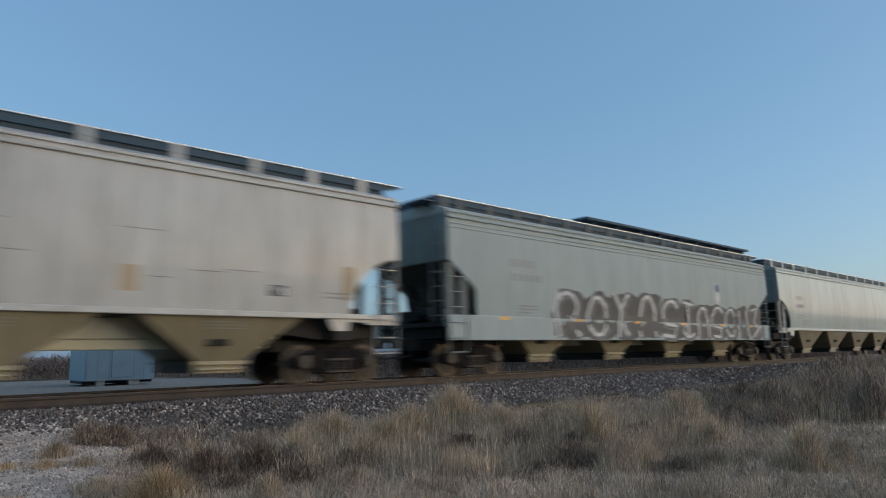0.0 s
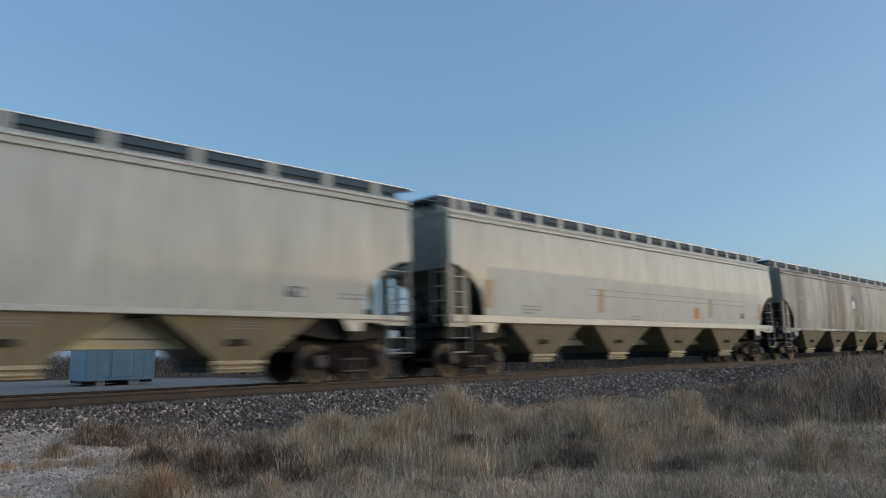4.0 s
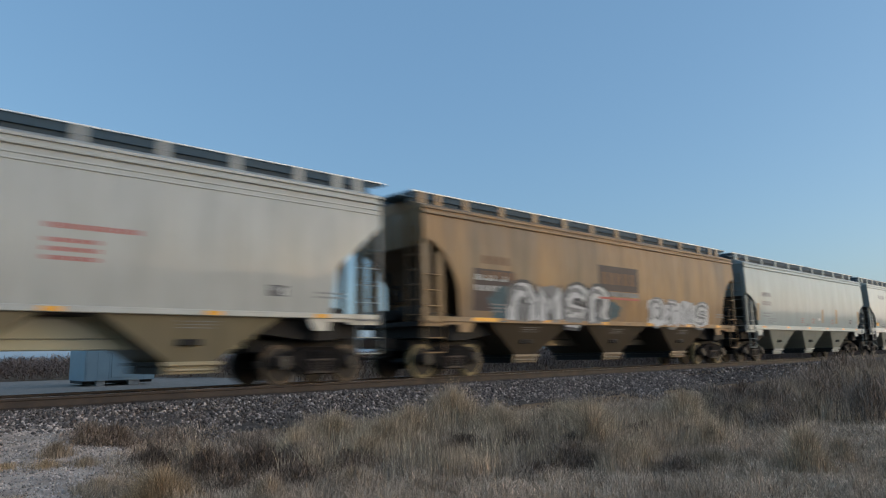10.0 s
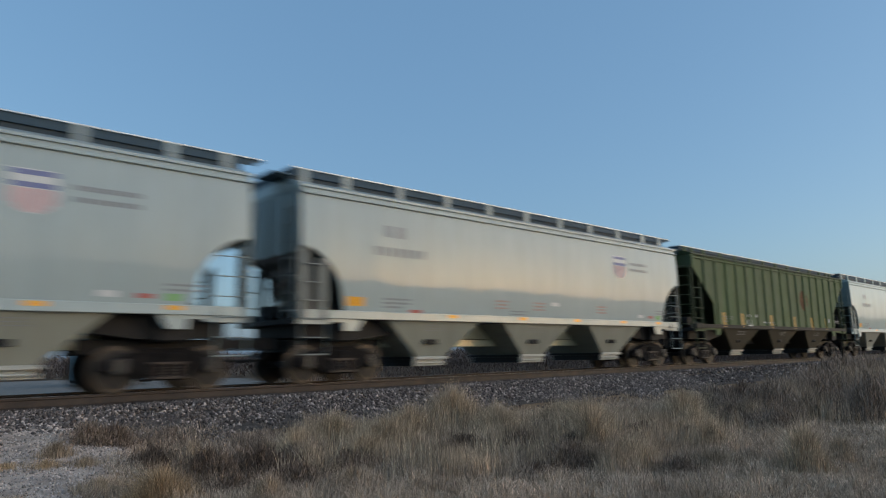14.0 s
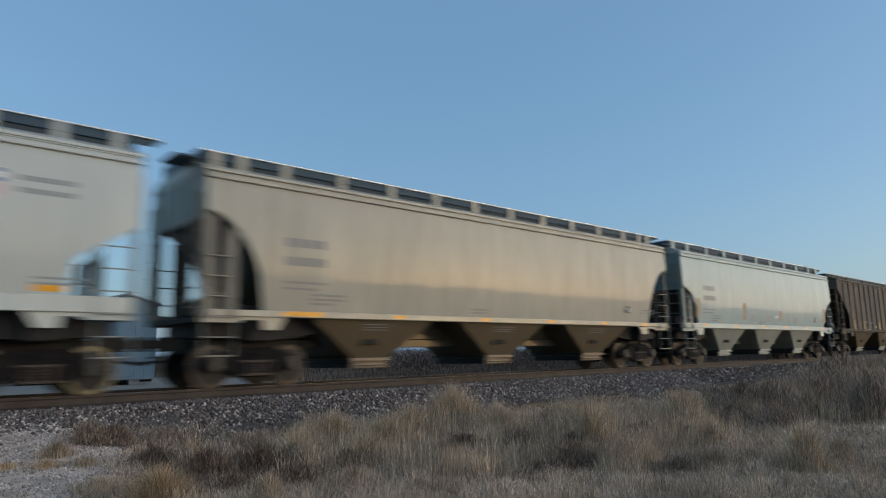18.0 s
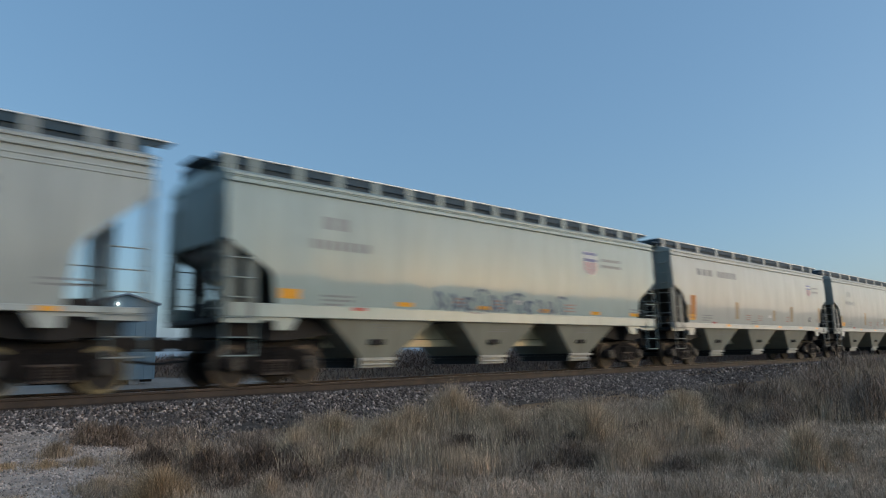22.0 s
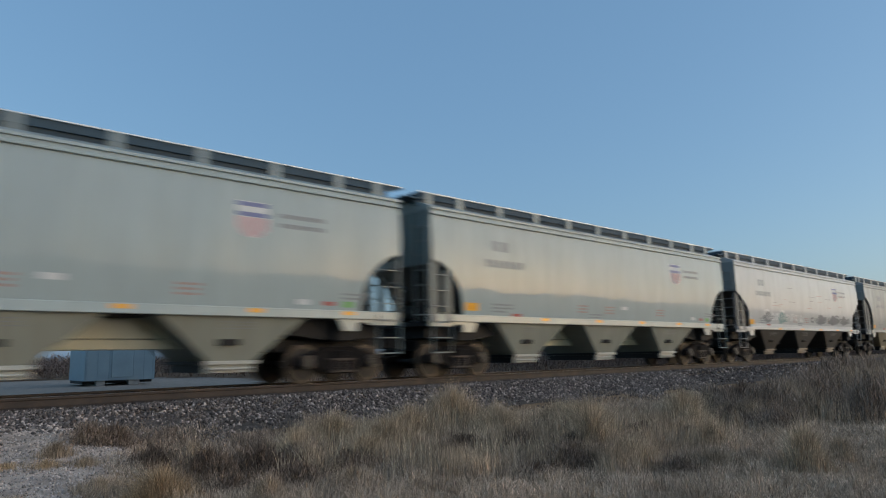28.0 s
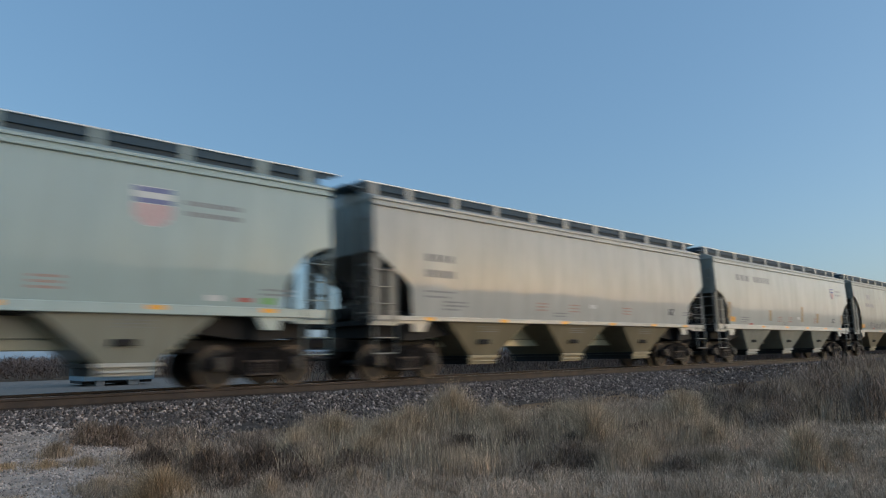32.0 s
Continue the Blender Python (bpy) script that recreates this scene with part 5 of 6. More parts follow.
sheet("gravel_yard", [(-70, D + 3.2), (6, D + 3.4), (10.5, D + 5.0), (12.5, D + 10), (13, D + 16), (10, D + 20.5), (-70, D + 20.5)], ROADM, 0.012, "blue-grey gravel yard beyond the track", "gravel")


def rail(y):
    prof = [(-0.076, -0.185), (0.076, -0.185), (0.076, -0.17), (0.012, -0.15), (0.010, -0.05), (0.037, -0.04), (0.037, -0.006), (0.030, 0), (-0.030, 0), (-0.037, -0.006), (-0.037, -0.04), (-0.010, -0.05), (-0.012, -0.15), (-0.076, -0.17)]
    n = len(prof)
    verts = [(x, y + a, RAILTOP + b * 1.12) for x in (-900, 900) for a, b in prof]
    faces = [[i, (i + 1) % n, n + (i + 1) % n, n + i] for i in range(n)] + [list(range(n - 1, -1, -1)), list(range(n, 2 * n))]
    ob = link("rail", mesh_from("rail", verts, faces, RAIL))
    part("rail_head", bm_box(bmesh.new(), (-900, y - 0.024, RAILTOP - 0.003), (900, y + 0.024, RAILTOP + 0.0015)), HEAD, ob, "worn bright running surface")
    return tagged(ob, "rusty brown steel rail on wooden ties", "rail", "rails of the track", "structure")


rail(D - 0.755), rail(D + 0.755)
bm = bmesh.new()
bm_box(bm, (-0.115, -1.3, RAILTOP - 0.38), (0.115, 1.3, RAILTOP - 0.208), 0.01)
tie = tagged(part("railway_tie", bm, TIEM, None, "", pose(-2, D, 0)), "weathered dark wooden railway tie in ballast", "railway tie", "ties under the rails")
for i in range(1, 150):
    copy_thing(tie, pose(-2 + 0.5 * i, D, 0))


# ---- loose stuff, built as many small pieces in one mesh ----
def bulk(name, verts, tris, mat, label, category, parent=None):
    me = bpy.data.meshes.new(name)
    me.vertices.add(len(verts))
    me.vertices.foreach_set("co", np.asarray(verts, np.float32).ravel())
    me.loops.add(tris.size)
    me.loops.foreach_set("vertex_index", tris.astype(np.int32).ravel())
    me.polygons.add(len(tris))
    me.polygons.foreach_set("loop_start", np.arange(0, tris.size, 3, dtype=np.int32))
    me.update()
    me.validate()
    me.materials.append(mat)
    return tagged(link(name, me, parent), label, category, kind="stuff")


heights = np.vectorize(rise)


def stones(name, places, sizes, mat, label, rng):
    """Angular stones: octahedra with jittered corners."""
    n = len(places)
    base = np.array([(1, 0, 0), (-1, 0, 0), (0, 1, 0), (0, -1, 0), (0, 0, 1), (0, 0, -1), (0.62, 0.62, 0.45), (-0.62, -0.6, 0.5)], float)
    tri = np.array([(0, 6, 4), (6, 2, 4), (2, 1, 4), (1, 7, 4), (7, 3, 4), (3, 0, 4), (0, 2, 6), (1, 3, 7), (0, 3, 5), (3, 1, 5), (1, 2, 5), (2, 0, 5)])
    v = base[None] * (1 + rng.uniform(-0.35, 0.35, (n, 8, 1))) * sizes[:, None, None] * rng.uniform(0.6, 1.15, (n, 1, 3))
    a = rng.uniform(0, 6.28, n)
    c, s = np.cos(a)[:, None], np.sin(a)[:, None]
    v = np.stack([v[..., 0] * c - v[..., 1] * s, v[..., 0] * s + v[..., 1] * c, v[..., 2]], -1)
    t = rng.uniform(-0.6, 0.6, n)
    c, s = np.cos(t)[:, None], np.sin(t)[:, None]
    v = np.stack([v[..., 0], v[..., 1] * c - v[..., 2] * s, v[..., 1] * s + v[..., 2] * c], -1) + places[:, None]
    f = (tri[None] + 8 * np.arange(n)[:, None, None]).reshape(-1, 3)
    return bulk(name, v.reshape(-1, 3), f, mat, label, "stones")


rng = np.random.default_rng(5)
px = np.concatenate([rng.uniform(1.5, 24, 42000), rng.uniform(24, 62, 12000), rng.uniform(-30, 0.5, 4000)])
py = D - 0.88 - np.abs(rng.uniform(0, 3.0, len(px))) + 0.0
edge = 2.85 + 0.35 * np.sin(px * 1.7) + 0.2 * np.sin(px * 5.1)
keep = (D - py) < edge + rng.exponential(0.18, len(px))
px, py = px[keep], py[keep]
sz = rng.uniform(0.022, 0.048, len(px)) * np.where(px > 24, 1.3, 1)
stones("ballast", np.stack([px, py, heights(px, py) + 0.35 * sz], -1), sz, STONE, "grey crushed-rock ballast with scattered white stones", rng)
px, py = rng.uniform(0.5, 45, 7000), D + rng.uniform(-0.68, 0.68, 7000)
bx, by = rng.uniform(0.5, 60, 7000), D + rng.uniform(0.9, 2.6, 7000)
px, py = np.concatenate([px, bx]), np.concatenate([py, by])
sz = rng.uniform(0.022, 0.045, len(px))
stones("ballast", np.stack([px, py, heights(px, py) + 0.3 * sz], -1), sz, STONE, "grey crushed-rock ballast between and beyond the rails", rng)
px, py = rng.uniform(0.8, 3.9, 9000), rng.uniform(7.4, 12.7, 9000)
keep = px < np.interp(py, [7.4, 8.6, 9.6, 10.6, 11.6, 12.7], [2.0, 2.9, 3.0, 3.8, 3.3, 2.4]) + rng.normal(0, 0.2, len(px))
px, py = px[keep], py[keep]
sz = rng.uniform(0.005, 0.018, len(px))
sz[:500] = rng.uniform(0.012, 0.03, 500)
stones("gravel", np.stack([px, py, heights(px, py) + 0.012 + 0.3 * sz], -1), sz, PALE, "pale loose crushed stones on the ramp", rng)


def blades(roots, high, lean, width, rng, curl=0.35):
    """Grass blades: narrow, tapered and bent, three triangles each."""
    n = len(roots)
    a = rng.uniform(0, 6.28, n)
    dirn = np.stack([np.cos(a), np.sin(a), np.zeros(n)], -1)
    face = rng.uniform(0, 6.28, n)
    side = np.stack([np.cos(face), np.sin(face), np.zeros(n)], -1) * width[:, None] / 2
    up = np.array([0, 0, 1.0])
    mid = roots + up * (high * 0.55)[:, None] + dirn * (lean * high * 0.35)[:, None]
    tip = roots + up * (high * (1 - 0.25 * np.abs(lean)))[:, None] + dirn * (lean * high * (0.35 + curl + 0.3))[:, None]
    v = np.stack([roots - side, roots + side, mid - side * 0.75, mid + side * 0.75, tip], 1)
    f = np.array([(0, 1, 3), (0, 3, 2), (2, 3, 4)])[None] + 5 * np.arange(n)[:, None, None]
    return v.reshape(-1, 3), f.reshape(-1, 3)


def field(n, near, far, az0, az1, rng):
    """Places strewn so that the near ground is the densest."""
    r = near * (far / near) ** rng.uniform(0, 1, n)
    a = np.radians(rng.uniform(az0, az1, n))
    return r * np.sin(a), r * np.cos(a)


def patchy(x, y, s, k):
    return np.array([noise.noise((a * s, b * s, k)) for a, b in zip(x, y)])


# short dry turf over the near ground
x, y = field(480000, 4.2, 60, 5, 80, rng)
keep = (y < D - 3.15 - 0.4 * np.sin(x)) & ~((x < np.interp(y, [7.4, 8.6, 9.6, 10.6, 11.6, 12.7], [1.75, 2.6, 2.75, 3.6, 3.1, 2.25])) & (y > 7.2))
x, y = x[keep], y[keep]
p = patchy(x, y, 0.55, 2.0)
q = patchy(x, y, 1.7, 7.0)
ok = (p * 0.7 + q * 0.6 + rng.uniform(-0.45, 0.45, len(x))) > -0.42
x, y, p = x[ok], y[ok], p[ok]
dist = np.hypot(x, y)
tall = np.clip(0.1 + 0.16 * np.clip(p + 0.1, 0, 1) + 0.03 * rng.normal(size=len(x)), 0.04, 0.5) * rng.uniform(0.6, 1.2, len(x)) * np.clip(0.85 + 1.1 * patchy(x, y, 4.5, 31.0), 0.35, 1.7)
v, f = blades(np.stack([x, y, heights(x, y) - 0.01], -1), tall, rng.uniform(0.3, 1.5, len(x)), 0.0014 + 0.00042 * dist, rng)
bulk("dry_grass", v, f, TURF, "short dry tan-grey prairie grass covering the near ground", "grass")


# low tussocks standing out of the turf
g = np.random.default_rng(77)
cx, cy = field(420, 4.6, 13, 10, 77, g)
ok = (cy < D - 4.2) & ((cx > 3.4) | (cy < 7.0))
cx, cy = cx[ok], cy[ok]
m = 130
size = g.uniform(0.08, 0.2, len(cx))
a, r = g.uniform(0, 6.28, (len(cx), m)), np.abs(g.normal(0, 0.6, (len(cx), m)))
x, y = (cx[:, None] + r * size[:, None] * np.cos(a) * 1.4).ravel(), (cy[:, None] + r * size[:, None] * np.sin(a)).ravel()
tall = (size[:, None] * g.uniform(0.7, 1.9, (len(cx), m)) * np.clip(1.1 - 0.35 * r, 0.3, 1)).ravel()
v, f = blades(np.stack([x, y, heights(x, y) - 0.01], -1), tall, g.normal(0, 0.75, len(x)), 0.0014 + 0.0004 * np.hypot(x, y), g)
bulk("grass_tussocks", v, f, TURF, "low pale tussocks of dry grass in the turf", "grass")

# the same turf round and behind the camera, and further out, thinner
bx, by = np.concatenate([rng.uniform(-22, 40, 60000), rng.uniform(-90, 160, 30000)]), np.concatenate([rng.uniform(-22, D - 3.3, 60000), rng.uniform(-70, D - 3.3, 30000)])
seen = (np.degrees(np.arctan2(bx, by)) > 4) & (np.degrees(np.arctan2(bx, by)) < 81) & (np.hypot(bx, by) > 4) & (np.hypot(bx, by) < 60)
ramp = (bx < 3) & (bx > -8) & (by > 7.2)
bx, by = bx[~seen & ~ramp], by[~seen & ~ramp]
v, f = blades(np.stack([bx, by, heights(bx, by) - 0.01], -1), rng.uniform(0.06, 0.22, len(bx)), rng.uniform(0.1, 0.9, len(bx)), np.clip(0.008 + 0.0006 * np.hypot(bx, by), 0, 0.05), rng)
bulk("dry_grass", v, f, TURF, "short dry tan-grey prairie grass spreading over the plain", "grass")


def tuft(name, x, y, spread, high, count, mat, seed, label, category, lean=0.35, thin=1.0):
    g = np.random.default_rng(seed)
    count, high = int(count * 2.6), high * 1.12
    r = spread * np.abs(g.normal(0, 0.55, count))
    a = g.uniform(0, 6.28, count)
    rx, ry = x + r * np.cos(a) * 1.35, y + r * np.sin(a)
    d = math.hypot(x, y)
    hh = high * np.clip(1.05 - 0.45 * r / spread, 0.25, 1.1) * (0.35 + 0.75 * g.beta(2.2, 1.6, count))
    v, f = blades(np.stack([rx, ry, heights(rx, ry) - 0.01], -1), hh, g.normal(0, lean * 0.75, count), (0.0015 + 0.0004 * d) * thin * g.uniform(0.6, 1.3, count), g)
    me = bulk(name, v, f, mat, label, category)
    return me


def weed(name, x, y, spread, high, stems, mat, seed, label):
    """A dead branching weed: thin stems with finer twigs."""
    g = np.random.default_rng(seed)
    d = math.hypot(x, y)
    roots, hs, ln, wd = [], [], [], []
    for k in range(stems):
        r, a = spread * abs(g.normal(0, 0.5)), g.uniform(0, 6.28)
        sx, sy = x + r * math.cos(a) * 1.3, y + r * math.sin(a)
        z0 = rise(sx, sy)
        hh = high * g.uniform(0.5, 1.05) * max(0.35, 1 - 0.4 * r / spread)
        roots.append((sx, sy, z0)), hs.append(hh), ln.append(g.normal(0, 0.5)), wd.append(0.004 + 0.0004 * d)
        for q in range(9):
            roots.append((sx + g.normal(0, 0.05), sy + g.normal(0, 0.05), z0 + hh * g.uniform(0.25, 0.85)))
            hs.append(hh * g.uniform(0.15, 0.4)), ln.append(g.normal(0, 0.9)), wd.append((0.003 + 0.0005 * d) * g.uniform(0.6, 1.4))
    v, f = blades(np.array(roots), np.array(hs), np.array(ln), np.array(wd), g)
    return bulk(name, v, f, mat, label, "weed")


# x, y, spread, height, blades
TUFTS = [(1.75, 9.75, 0.22, 0.1, 260), (2.15, 9.6, 0.22, 0.12, 260), (1.35, 9.9, 0.2, 0.08, 200), (2.55, 9.45, 0.2, 0.16, 240), (1.5, 8.2, 0.3, 0.09, 240), (2.35, 8.15, 0.3, 0.2, 420), (9.2, 9.8, 0.62, 0.86, 1500), (6.5, 9.9, 0.42, 0.6, 900), (9.8, 7.0, 0.5, 0.7, 1200), (6.7, 8.7, 0.5, 0.56, 1100), (9.1, 8.5, 0.5, 0.62, 1000), 
         (7.9, 5.0, 0.4, 0.45, 700), (9.05, 3.3, 0.24, 0.62, 700), (10.21, 3.25, 0.2, 0.34, 400), (13.2, 7.1, 0.55, 0.68, 900), (2.69, 7.3, 0.26, 0.4, 1200), (3.6, 8.7, 0.2, 0.45, 160),
         (4.89, 8.03, 0.12, 0.5, 70), (3.59, 6.7, 0.22, 0.3, 350), (10.4, 5.2, 0.4, 0.42, 600), (2.36, 10.1, 0.2, 0.24, 350), (7.8, 9.4, 0.5, 0.66, 1000), 
         (11.0, 8.6, 0.5, 0.55, 800), (5.8, 8.0, 0.4, 0.45, 800), (10.6, 8.0, 0.45, 0.6, 800), (12.0, 6.2, 0.5, 0.45, 700), (5.4, 9.2, 0.4, 0.5, 600), (4.6, 6.6, 0.35, 0.24, 700), (6.2, 6.2, 0.45, 0.26, 800), (8.6, 4.2, 0.5, 0.26, 800), (8.57, 6.1, 0.26, 0.7, 800), (7.55, 5.0, 0.28, 0.4, 600), (14.4, 7.5, 0.45, 0.55, 700)]
for k, (x, y, s, hgt, n) in enumerate(TUFTS):
    tuft("grass_tuft", x, y, s, hgt, n, RUSSET if k in (0, 1, 15) else STRAW, 40 + k, "tuft of tall dry straw-coloured grass beside the ballast", "grass", 0.95 if k == 15 else 0.5)
    if hgt > 0.4:
        tuft("seed_stalks", x, y, s * 1.05, hgt * 1.1, n * 0.32, STALK, 140 + k, "pale seed stalks standing over a tuft of dry grass", "grass", 0.5, 0.8)
# tall grass standing thick between the tufts, with darker weeds in it
for k, (n, mat, name, label, lo, hi) in enumerate(((52000, STRAW, "tall_grass", "thick stand of tall dry tan grass beside the ballast", 0.22, 0.5), (26000, WEED, "dead_weed", "dark dead weeds among the tall grass", 0.14, 0.4))):
    g = np.random.default_rng(300 + k)
    x, y = field(n, 8.3, 15, 24 if k else 31, 66, g)
    p = patchy(x, y, 0.75, 21.0 + 9 * k)
    q = patchy(x, y, 0.3, 5.0)
    keep = (y < D - 3.3 + 0.3 * np.sin(2 * x)) & (p + 0.5 * q + g.uniform(-0.25, 0.25, n) > (-0.06 if k == 0 else 0.12)) & (x > 3.9) & (y > 6.2 - 0.1 * x)
    x, y, p = x[keep], y[keep], p[keep]
    hh = (lo + (hi - lo) * np.clip(p + 0.45, 0, 1)) * (0.4 + 0.75 * g.beta(2, 1.7, len(x)))
    v, f = blades(np.stack([x, y, heights(x, y) - 0.01], -1), hh, g.normal(0, 0.3 + 0.35 * k, len(x)), (0.0015 + 0.0004 * np.hypot(x, y)) * g.uniform(0.6, 1.3, len(x)), g)
    bulk(name, v, f, mat, label, "grass" if k == 0 else "weed")
g = np.random.default_rng(330)
x, y = field(12000, 8.6, 15, 29, 64, g)
p = patchy(x, y, 0.9, 21.0)
keep = (y < D - 3.4) & (p + g.uniform(-0.3, 0.3, len(x)) > 0.1) & (x > 4.2) & (y > 6.2)
x, y = x[keep], y[keep]
v, f = blades(np.stack([x, y, heights(x, y) - 0.01], -1), g.uniform(0.15, 0.5, len(x)), g.normal(0, 0.3, len(x)), 0.0012 + 0.0005 * np.hypot(x, y), g)
bulk("dry_stalks", v, f, STALK, "scattered pale dry stalks standing in the grass", "grass")
WEEDS = [(15.4, 6.1, 0.9, 0.95, 260), (18.9, 6.4, 1.2, 1.1, 300), (16.5, 4.6, 0.9, 1.05, 260), (14.9, 6.9, 0.7, 0.66, 220), (2.95, 10.85, 0.3, 0.4, 170), (3.4, 11.0, 0.4, 0.36, 170), (4.3, 11.3, 0.4, 0.4, 160),
         (4.2, 8.7, 0.5, 0.4, 200), (7.3, 5.7, 0.42, 0.32, 170), (22, 7.2, 1.4, 1.2, 300), (20, 5, 1.2, 0.9, 260), (26, 8, 1.8, 1.3, 320), (31, 8.6, 2.2, 1.3, 320), (38, 9.2, 2.6, 1.4, 320), (13.6, 5.4, 0.6, 0.5, 200),
         (24, 5.4, 1.6, 0.8, 260), (30, 6, 2.2, 0.9, 260), (4.9, 10.0, 0.5, 0.42, 200), (5.6, 10.6, 0.5, 0.36, 180), (12.1, 9.0, 0.5, 0.5, 180), (17, 8.3, 0.8, 0.7, 220), (5.3, 8.6, 0.4, 0.4, 160)]
for k, (x, y, s, hgt, n) in enumerate(WEEDS):
    weed("dead_weed", x, y, s, hgt, n, WEED, 90 + k, "clump of dead dark-brown branching weeds in grass")

for k, (x, y, s, hgt, n) in enumerate([(7.7, 5.9, 0.36, 0.36, 340), (4.4, 8.4, 0.5, 0.34, 280), (3.9, 9.4, 0.45, 0.3, 240), (5.3, 7.7, 0.4, 0.3, 240), (4.6, 9.3, 0.4, 0.32, 200), (9.3, 6.5, 0.4, 0.3, 200), (8.4, 6.2, 0.5, 0.36, 300), (7.9, 6.85, 0.5, 0.38, 260), (7.2, 7.5, 0.45, 0.36, 240), (4.7, 8.0, 0.3, 0.3, 160), (3.3, 10.9, 0.35, 0.34, 160), (5.2, 9.0, 0.35, 0.3, 160), (10.8, 6.6, 0.4, 0.3, 160), (13.5, 6.2, 0.5, 0.4, 180), (3.31, 9.16, 0.28, 0.34, 200), (3.5, 8.05, 0.4, 0.45, 300), (4.22, 8.06, 0.42, 0.48, 320), (4.2, 7.1, 0.4, 0.32, 260),
                                          (3.52, 7.3, 0.28, 0.24, 180), (7.32, 5.56, 0.35, 0.36, 320), (6.57, 5.51, 0.3, 0.25, 200), (7.92, 4.38, 0.35, 0.24, 200), (11.17, 5.92, 0.3, 0.22, 140), (16.3, 7.2, 0.9, 0.8, 300)]):
    weed("dead_weed", x, y, s, hgt, n, DARKWEED, 400 + k, "low clump of blackish-brown dead weeds in grass")
for k, (x, y, s, hgt, n) in enumerate([(15.8, 5.6, 1.0, 0.7, 500), (17.6, 6.6, 1.1, 0.8, 600), (20.6, 6.4, 1.4, 0.9, 600), (24.5, 7.4, 1.8, 1.0, 600), (14.4, 6.2, 0.7, 0.5, 400), (16.2, 8.0, 0.8, 0.5, 400), (29, 8, 2.2, 1.1, 500)]):
    tuft("grass_tuft", x, y, s, hgt, n, STRAW, 450 + k, "tall dry straw-coloured grass among dead weeds", "grass", 0.5)

# low bare brush beyond the yard, and rough grass on the far side
g = np.random.default_rng(11)
n = 170000
bx, by = g.uniform(-30, 160, n), D + g.uniform(19, 34, n)
front = np.interp(bx, [-30, 9, 14, 20, 40, 160], [20.5, 20.5, 13, 8, 6, 5])
by = D + front + g.uniform(0, 1, n) ** 1.5 * 14
crown = 1.12 + 0.3 * patchy(bx, by, 0.16, 3) + 0.22 * patchy(bx, by, 0.7, 8)
lift = np.where(g.uniform(0, 1, n) < 0.02, 0, crown * 0.82 * g.beta(1.6, 1.2, n))
long = np.where(lift == 0, crown * g.uniform(0.5, 0.9, n), g.uniform(0.15, 0.42, n))
v, f = blades(np.stack([bx, by, heights(bx, by) + lift], -1), long, np.where(lift == 0, g.normal(0, 0.5, n), g.normal(0, 2.6, n)), 0.034 * g.uniform(0.5, 1.6, n), g)
bulk("brush", v, f, BRUSH, "low bare grey-brown brush beyond the yard", "brush")
n = 9000
bx = g.uniform(12, 120, n)
by = D + 3.0 + g.uniform(0, 1, n) * np.interp(bx, [12, 20, 40, 120], [5, 5, 4, 4])
v, f = blades(np.stack([bx, by, heights(bx, by)], -1), g.uniform(0.1, 0.4, n), g.normal(0, 0.6, n), 0.03 * g.uniform(0.5, 1.5, n), g)
bulk("far_grass", v, f, BRUSH, "short dead grass along the far side of the track", "grass")


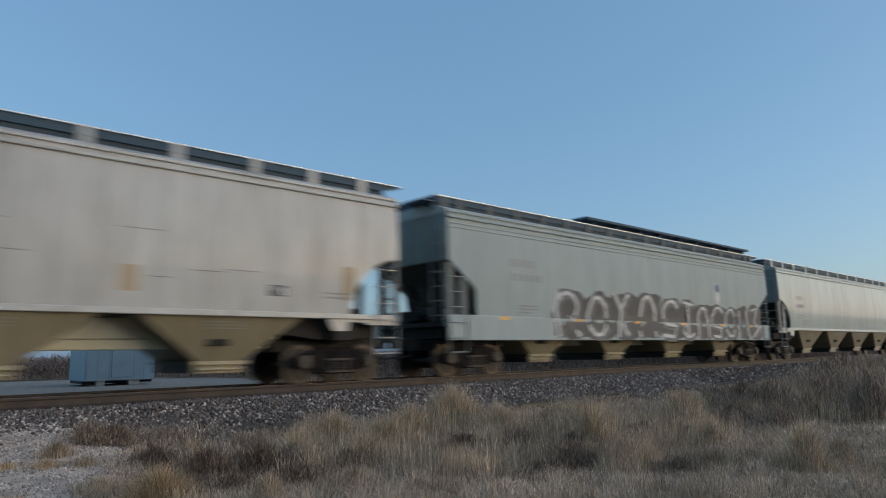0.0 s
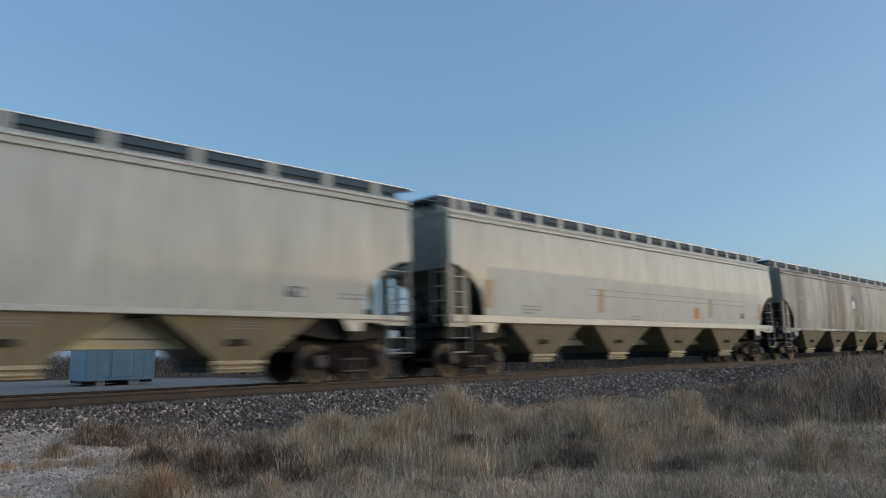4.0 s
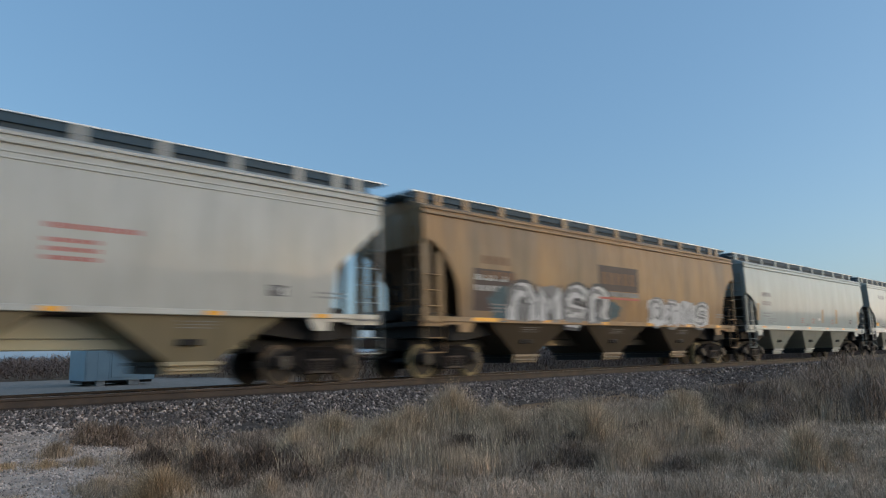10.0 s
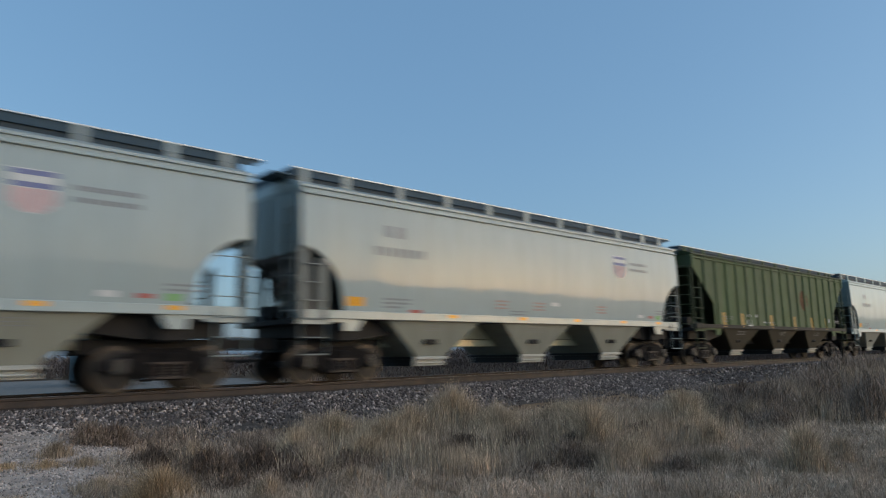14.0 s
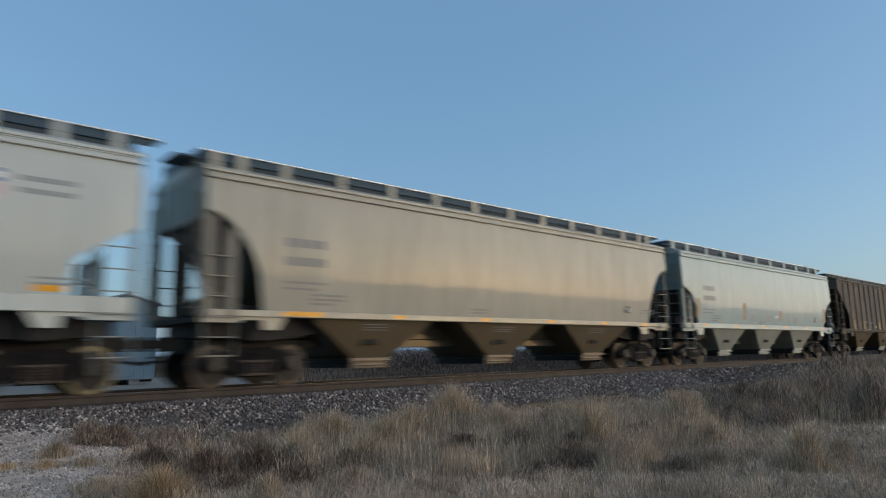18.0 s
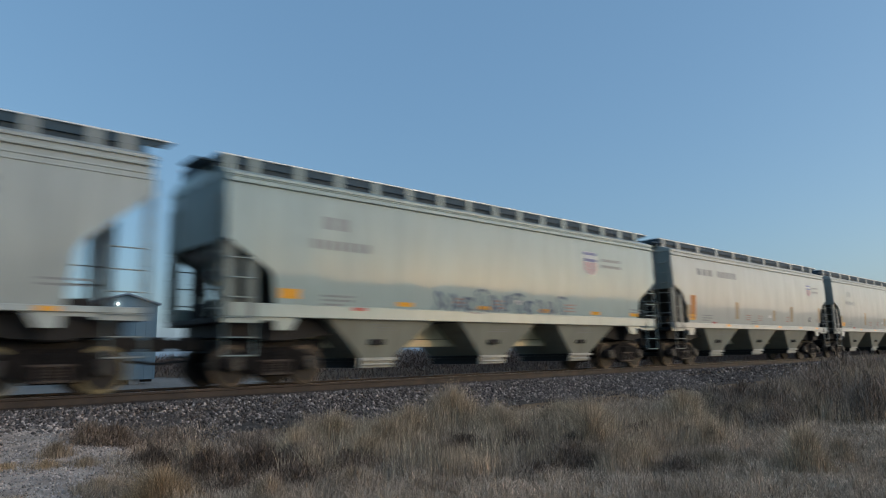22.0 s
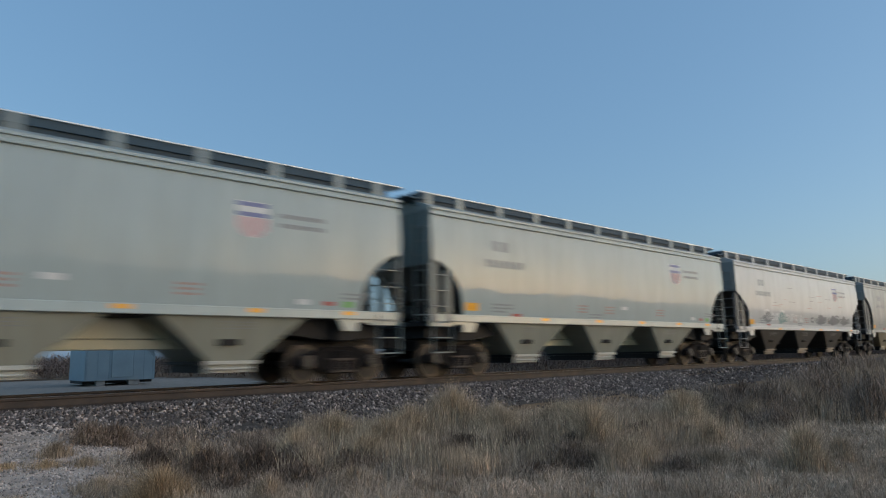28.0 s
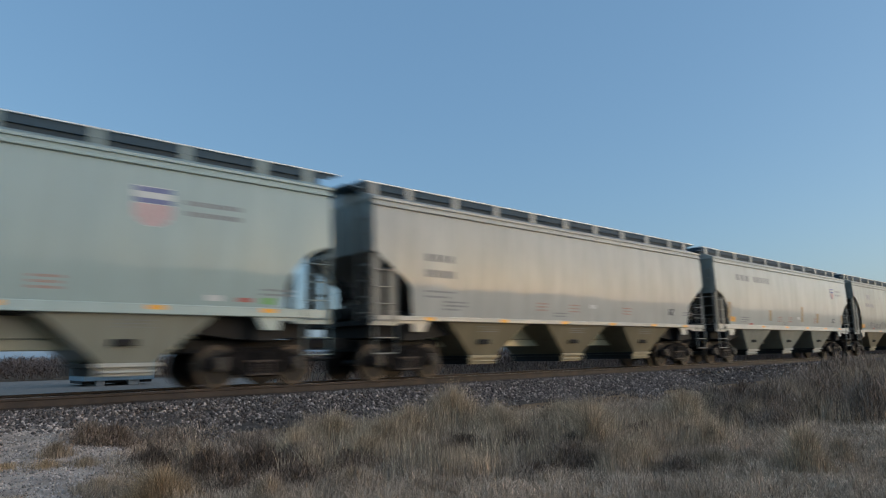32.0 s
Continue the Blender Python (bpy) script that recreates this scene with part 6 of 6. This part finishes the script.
# ---- equipment shed on piers, with a lamp ----
def shed():
    ob = new("equipment_shed")
    W, B, H = 2.24, 2.2, 2.8
    bm = bm_box(bmesh.new(), (-W / 2, 0, 0.2), (W / 2, B, H))
    part("wall", bm, SHEDM, ob, "pale blue sheet-metal walls")
    for x in (-1.06, -0.72, -0.36, 0.42, 0.76, 1.06):
        part("wall_rib", bm_box(bmesh.new(), (x - 0.014, -0.012, 0.2), (x + 0.014, 0.0, H)), SHEDM, ob)
    bm = bmesh.new()
    bm_prism(bm, [(-W / 2 - 0.1, H - 0.01), (0.08, H + 0.32), (W / 2 + 0.1, H - 0.01), (W / 2 + 0.1, H + 0.05), (0.08, H + 0.38), (-W / 2 - 0.1, H + 0.05)], -0.12, B + 0.12)
    part("roof", bm, SHEDROOF, ob, "low blue-grey metal gable roof")
    bm = bm_prism(bmesh.new(), [(-W / 2, H), (W / 2, H), (0.08, H + 0.3)], 0, 0.05)
    part("gable", bm, SHEDM, ob)
    for x, wide in ((-0.74, 0.27), (0.28, 0.36)):
        part("pier", bm_box(bmesh.new(), (x, 0.05, -0.02), (x + wide, B - 0.1, 0.2), 0.01), CONC, ob, "concrete pier")
    part("floor_beam", bm_box(bmesh.new(), (-W / 2, 0.3, 0.1), (W / 2, B - 0.2, 0.199)), DARK, ob)
    part("door", bm_box(bmesh.new(), (-0.3, -0.03, 0.3), (0.36, -0.004, 2.2), 0.008), SHEDM, ob)
    bm = bm_box(bmesh.new(), (-0.25, -0.1, H - 0.04), (-0.18, 0.0, H + 0.03), 0.015)
    part("lamp", bm, GLOW, ob, "small lit white lamp under the gable")
    return ob


s = tagged(shed(), "pale blue metal equipment shed on concrete piers", "shed")
s.matrix_basis = pose(7.58, 24.6, -0.32, 0, 0, -2)
# marker post beyond the track
post = new("marker_post")
part("pole", bm_rod(bmesh.new(), (0, 0, -0.05), (0, 0, 1.05), 0.03, 10), GALV, post)
part("plate", bm_box(bmesh.new(), (-0.1, -0.045, 0.72), (0.1, -0.03, 1.14), 0.01), SHEDM, post, "pale blue plate")
tagged(post, "thin marker post with a pale blue plate", "post").matrix_basis = pose(10.28, 18.8, -0.32, 0, 0, -25)


# ---- the train runs past ----
def motions():
    for car, kind, here, *_ in CARS:
        x, y, z = here.translation
        walk(car, [(0, pose(x, y, z)), (32, pose(x + SPEED * 32, y, z))])
        # the wheels turn for as long as the car is on this stretch of the line
        steps = [t / 30 for t in range(961) if -24 < x + SPEED * t / 30 < 62]
        for o in car.children_recursive:
            if o.name.split(".")[0] == "wheelset" and steps:
                a, b, c = o.matrix_basis.translation
                rows = [(t, pose(a, b, c, 0, 86.0 * i)) for i, t in enumerate(steps)]
                if steps[0] > 0:
                    rows.insert(0, (0, pose(a, b, c)))
                if steps[-1] < 32:
                    rows.append((32, rows[-1][1]))
                walk(o, rows)


motions()
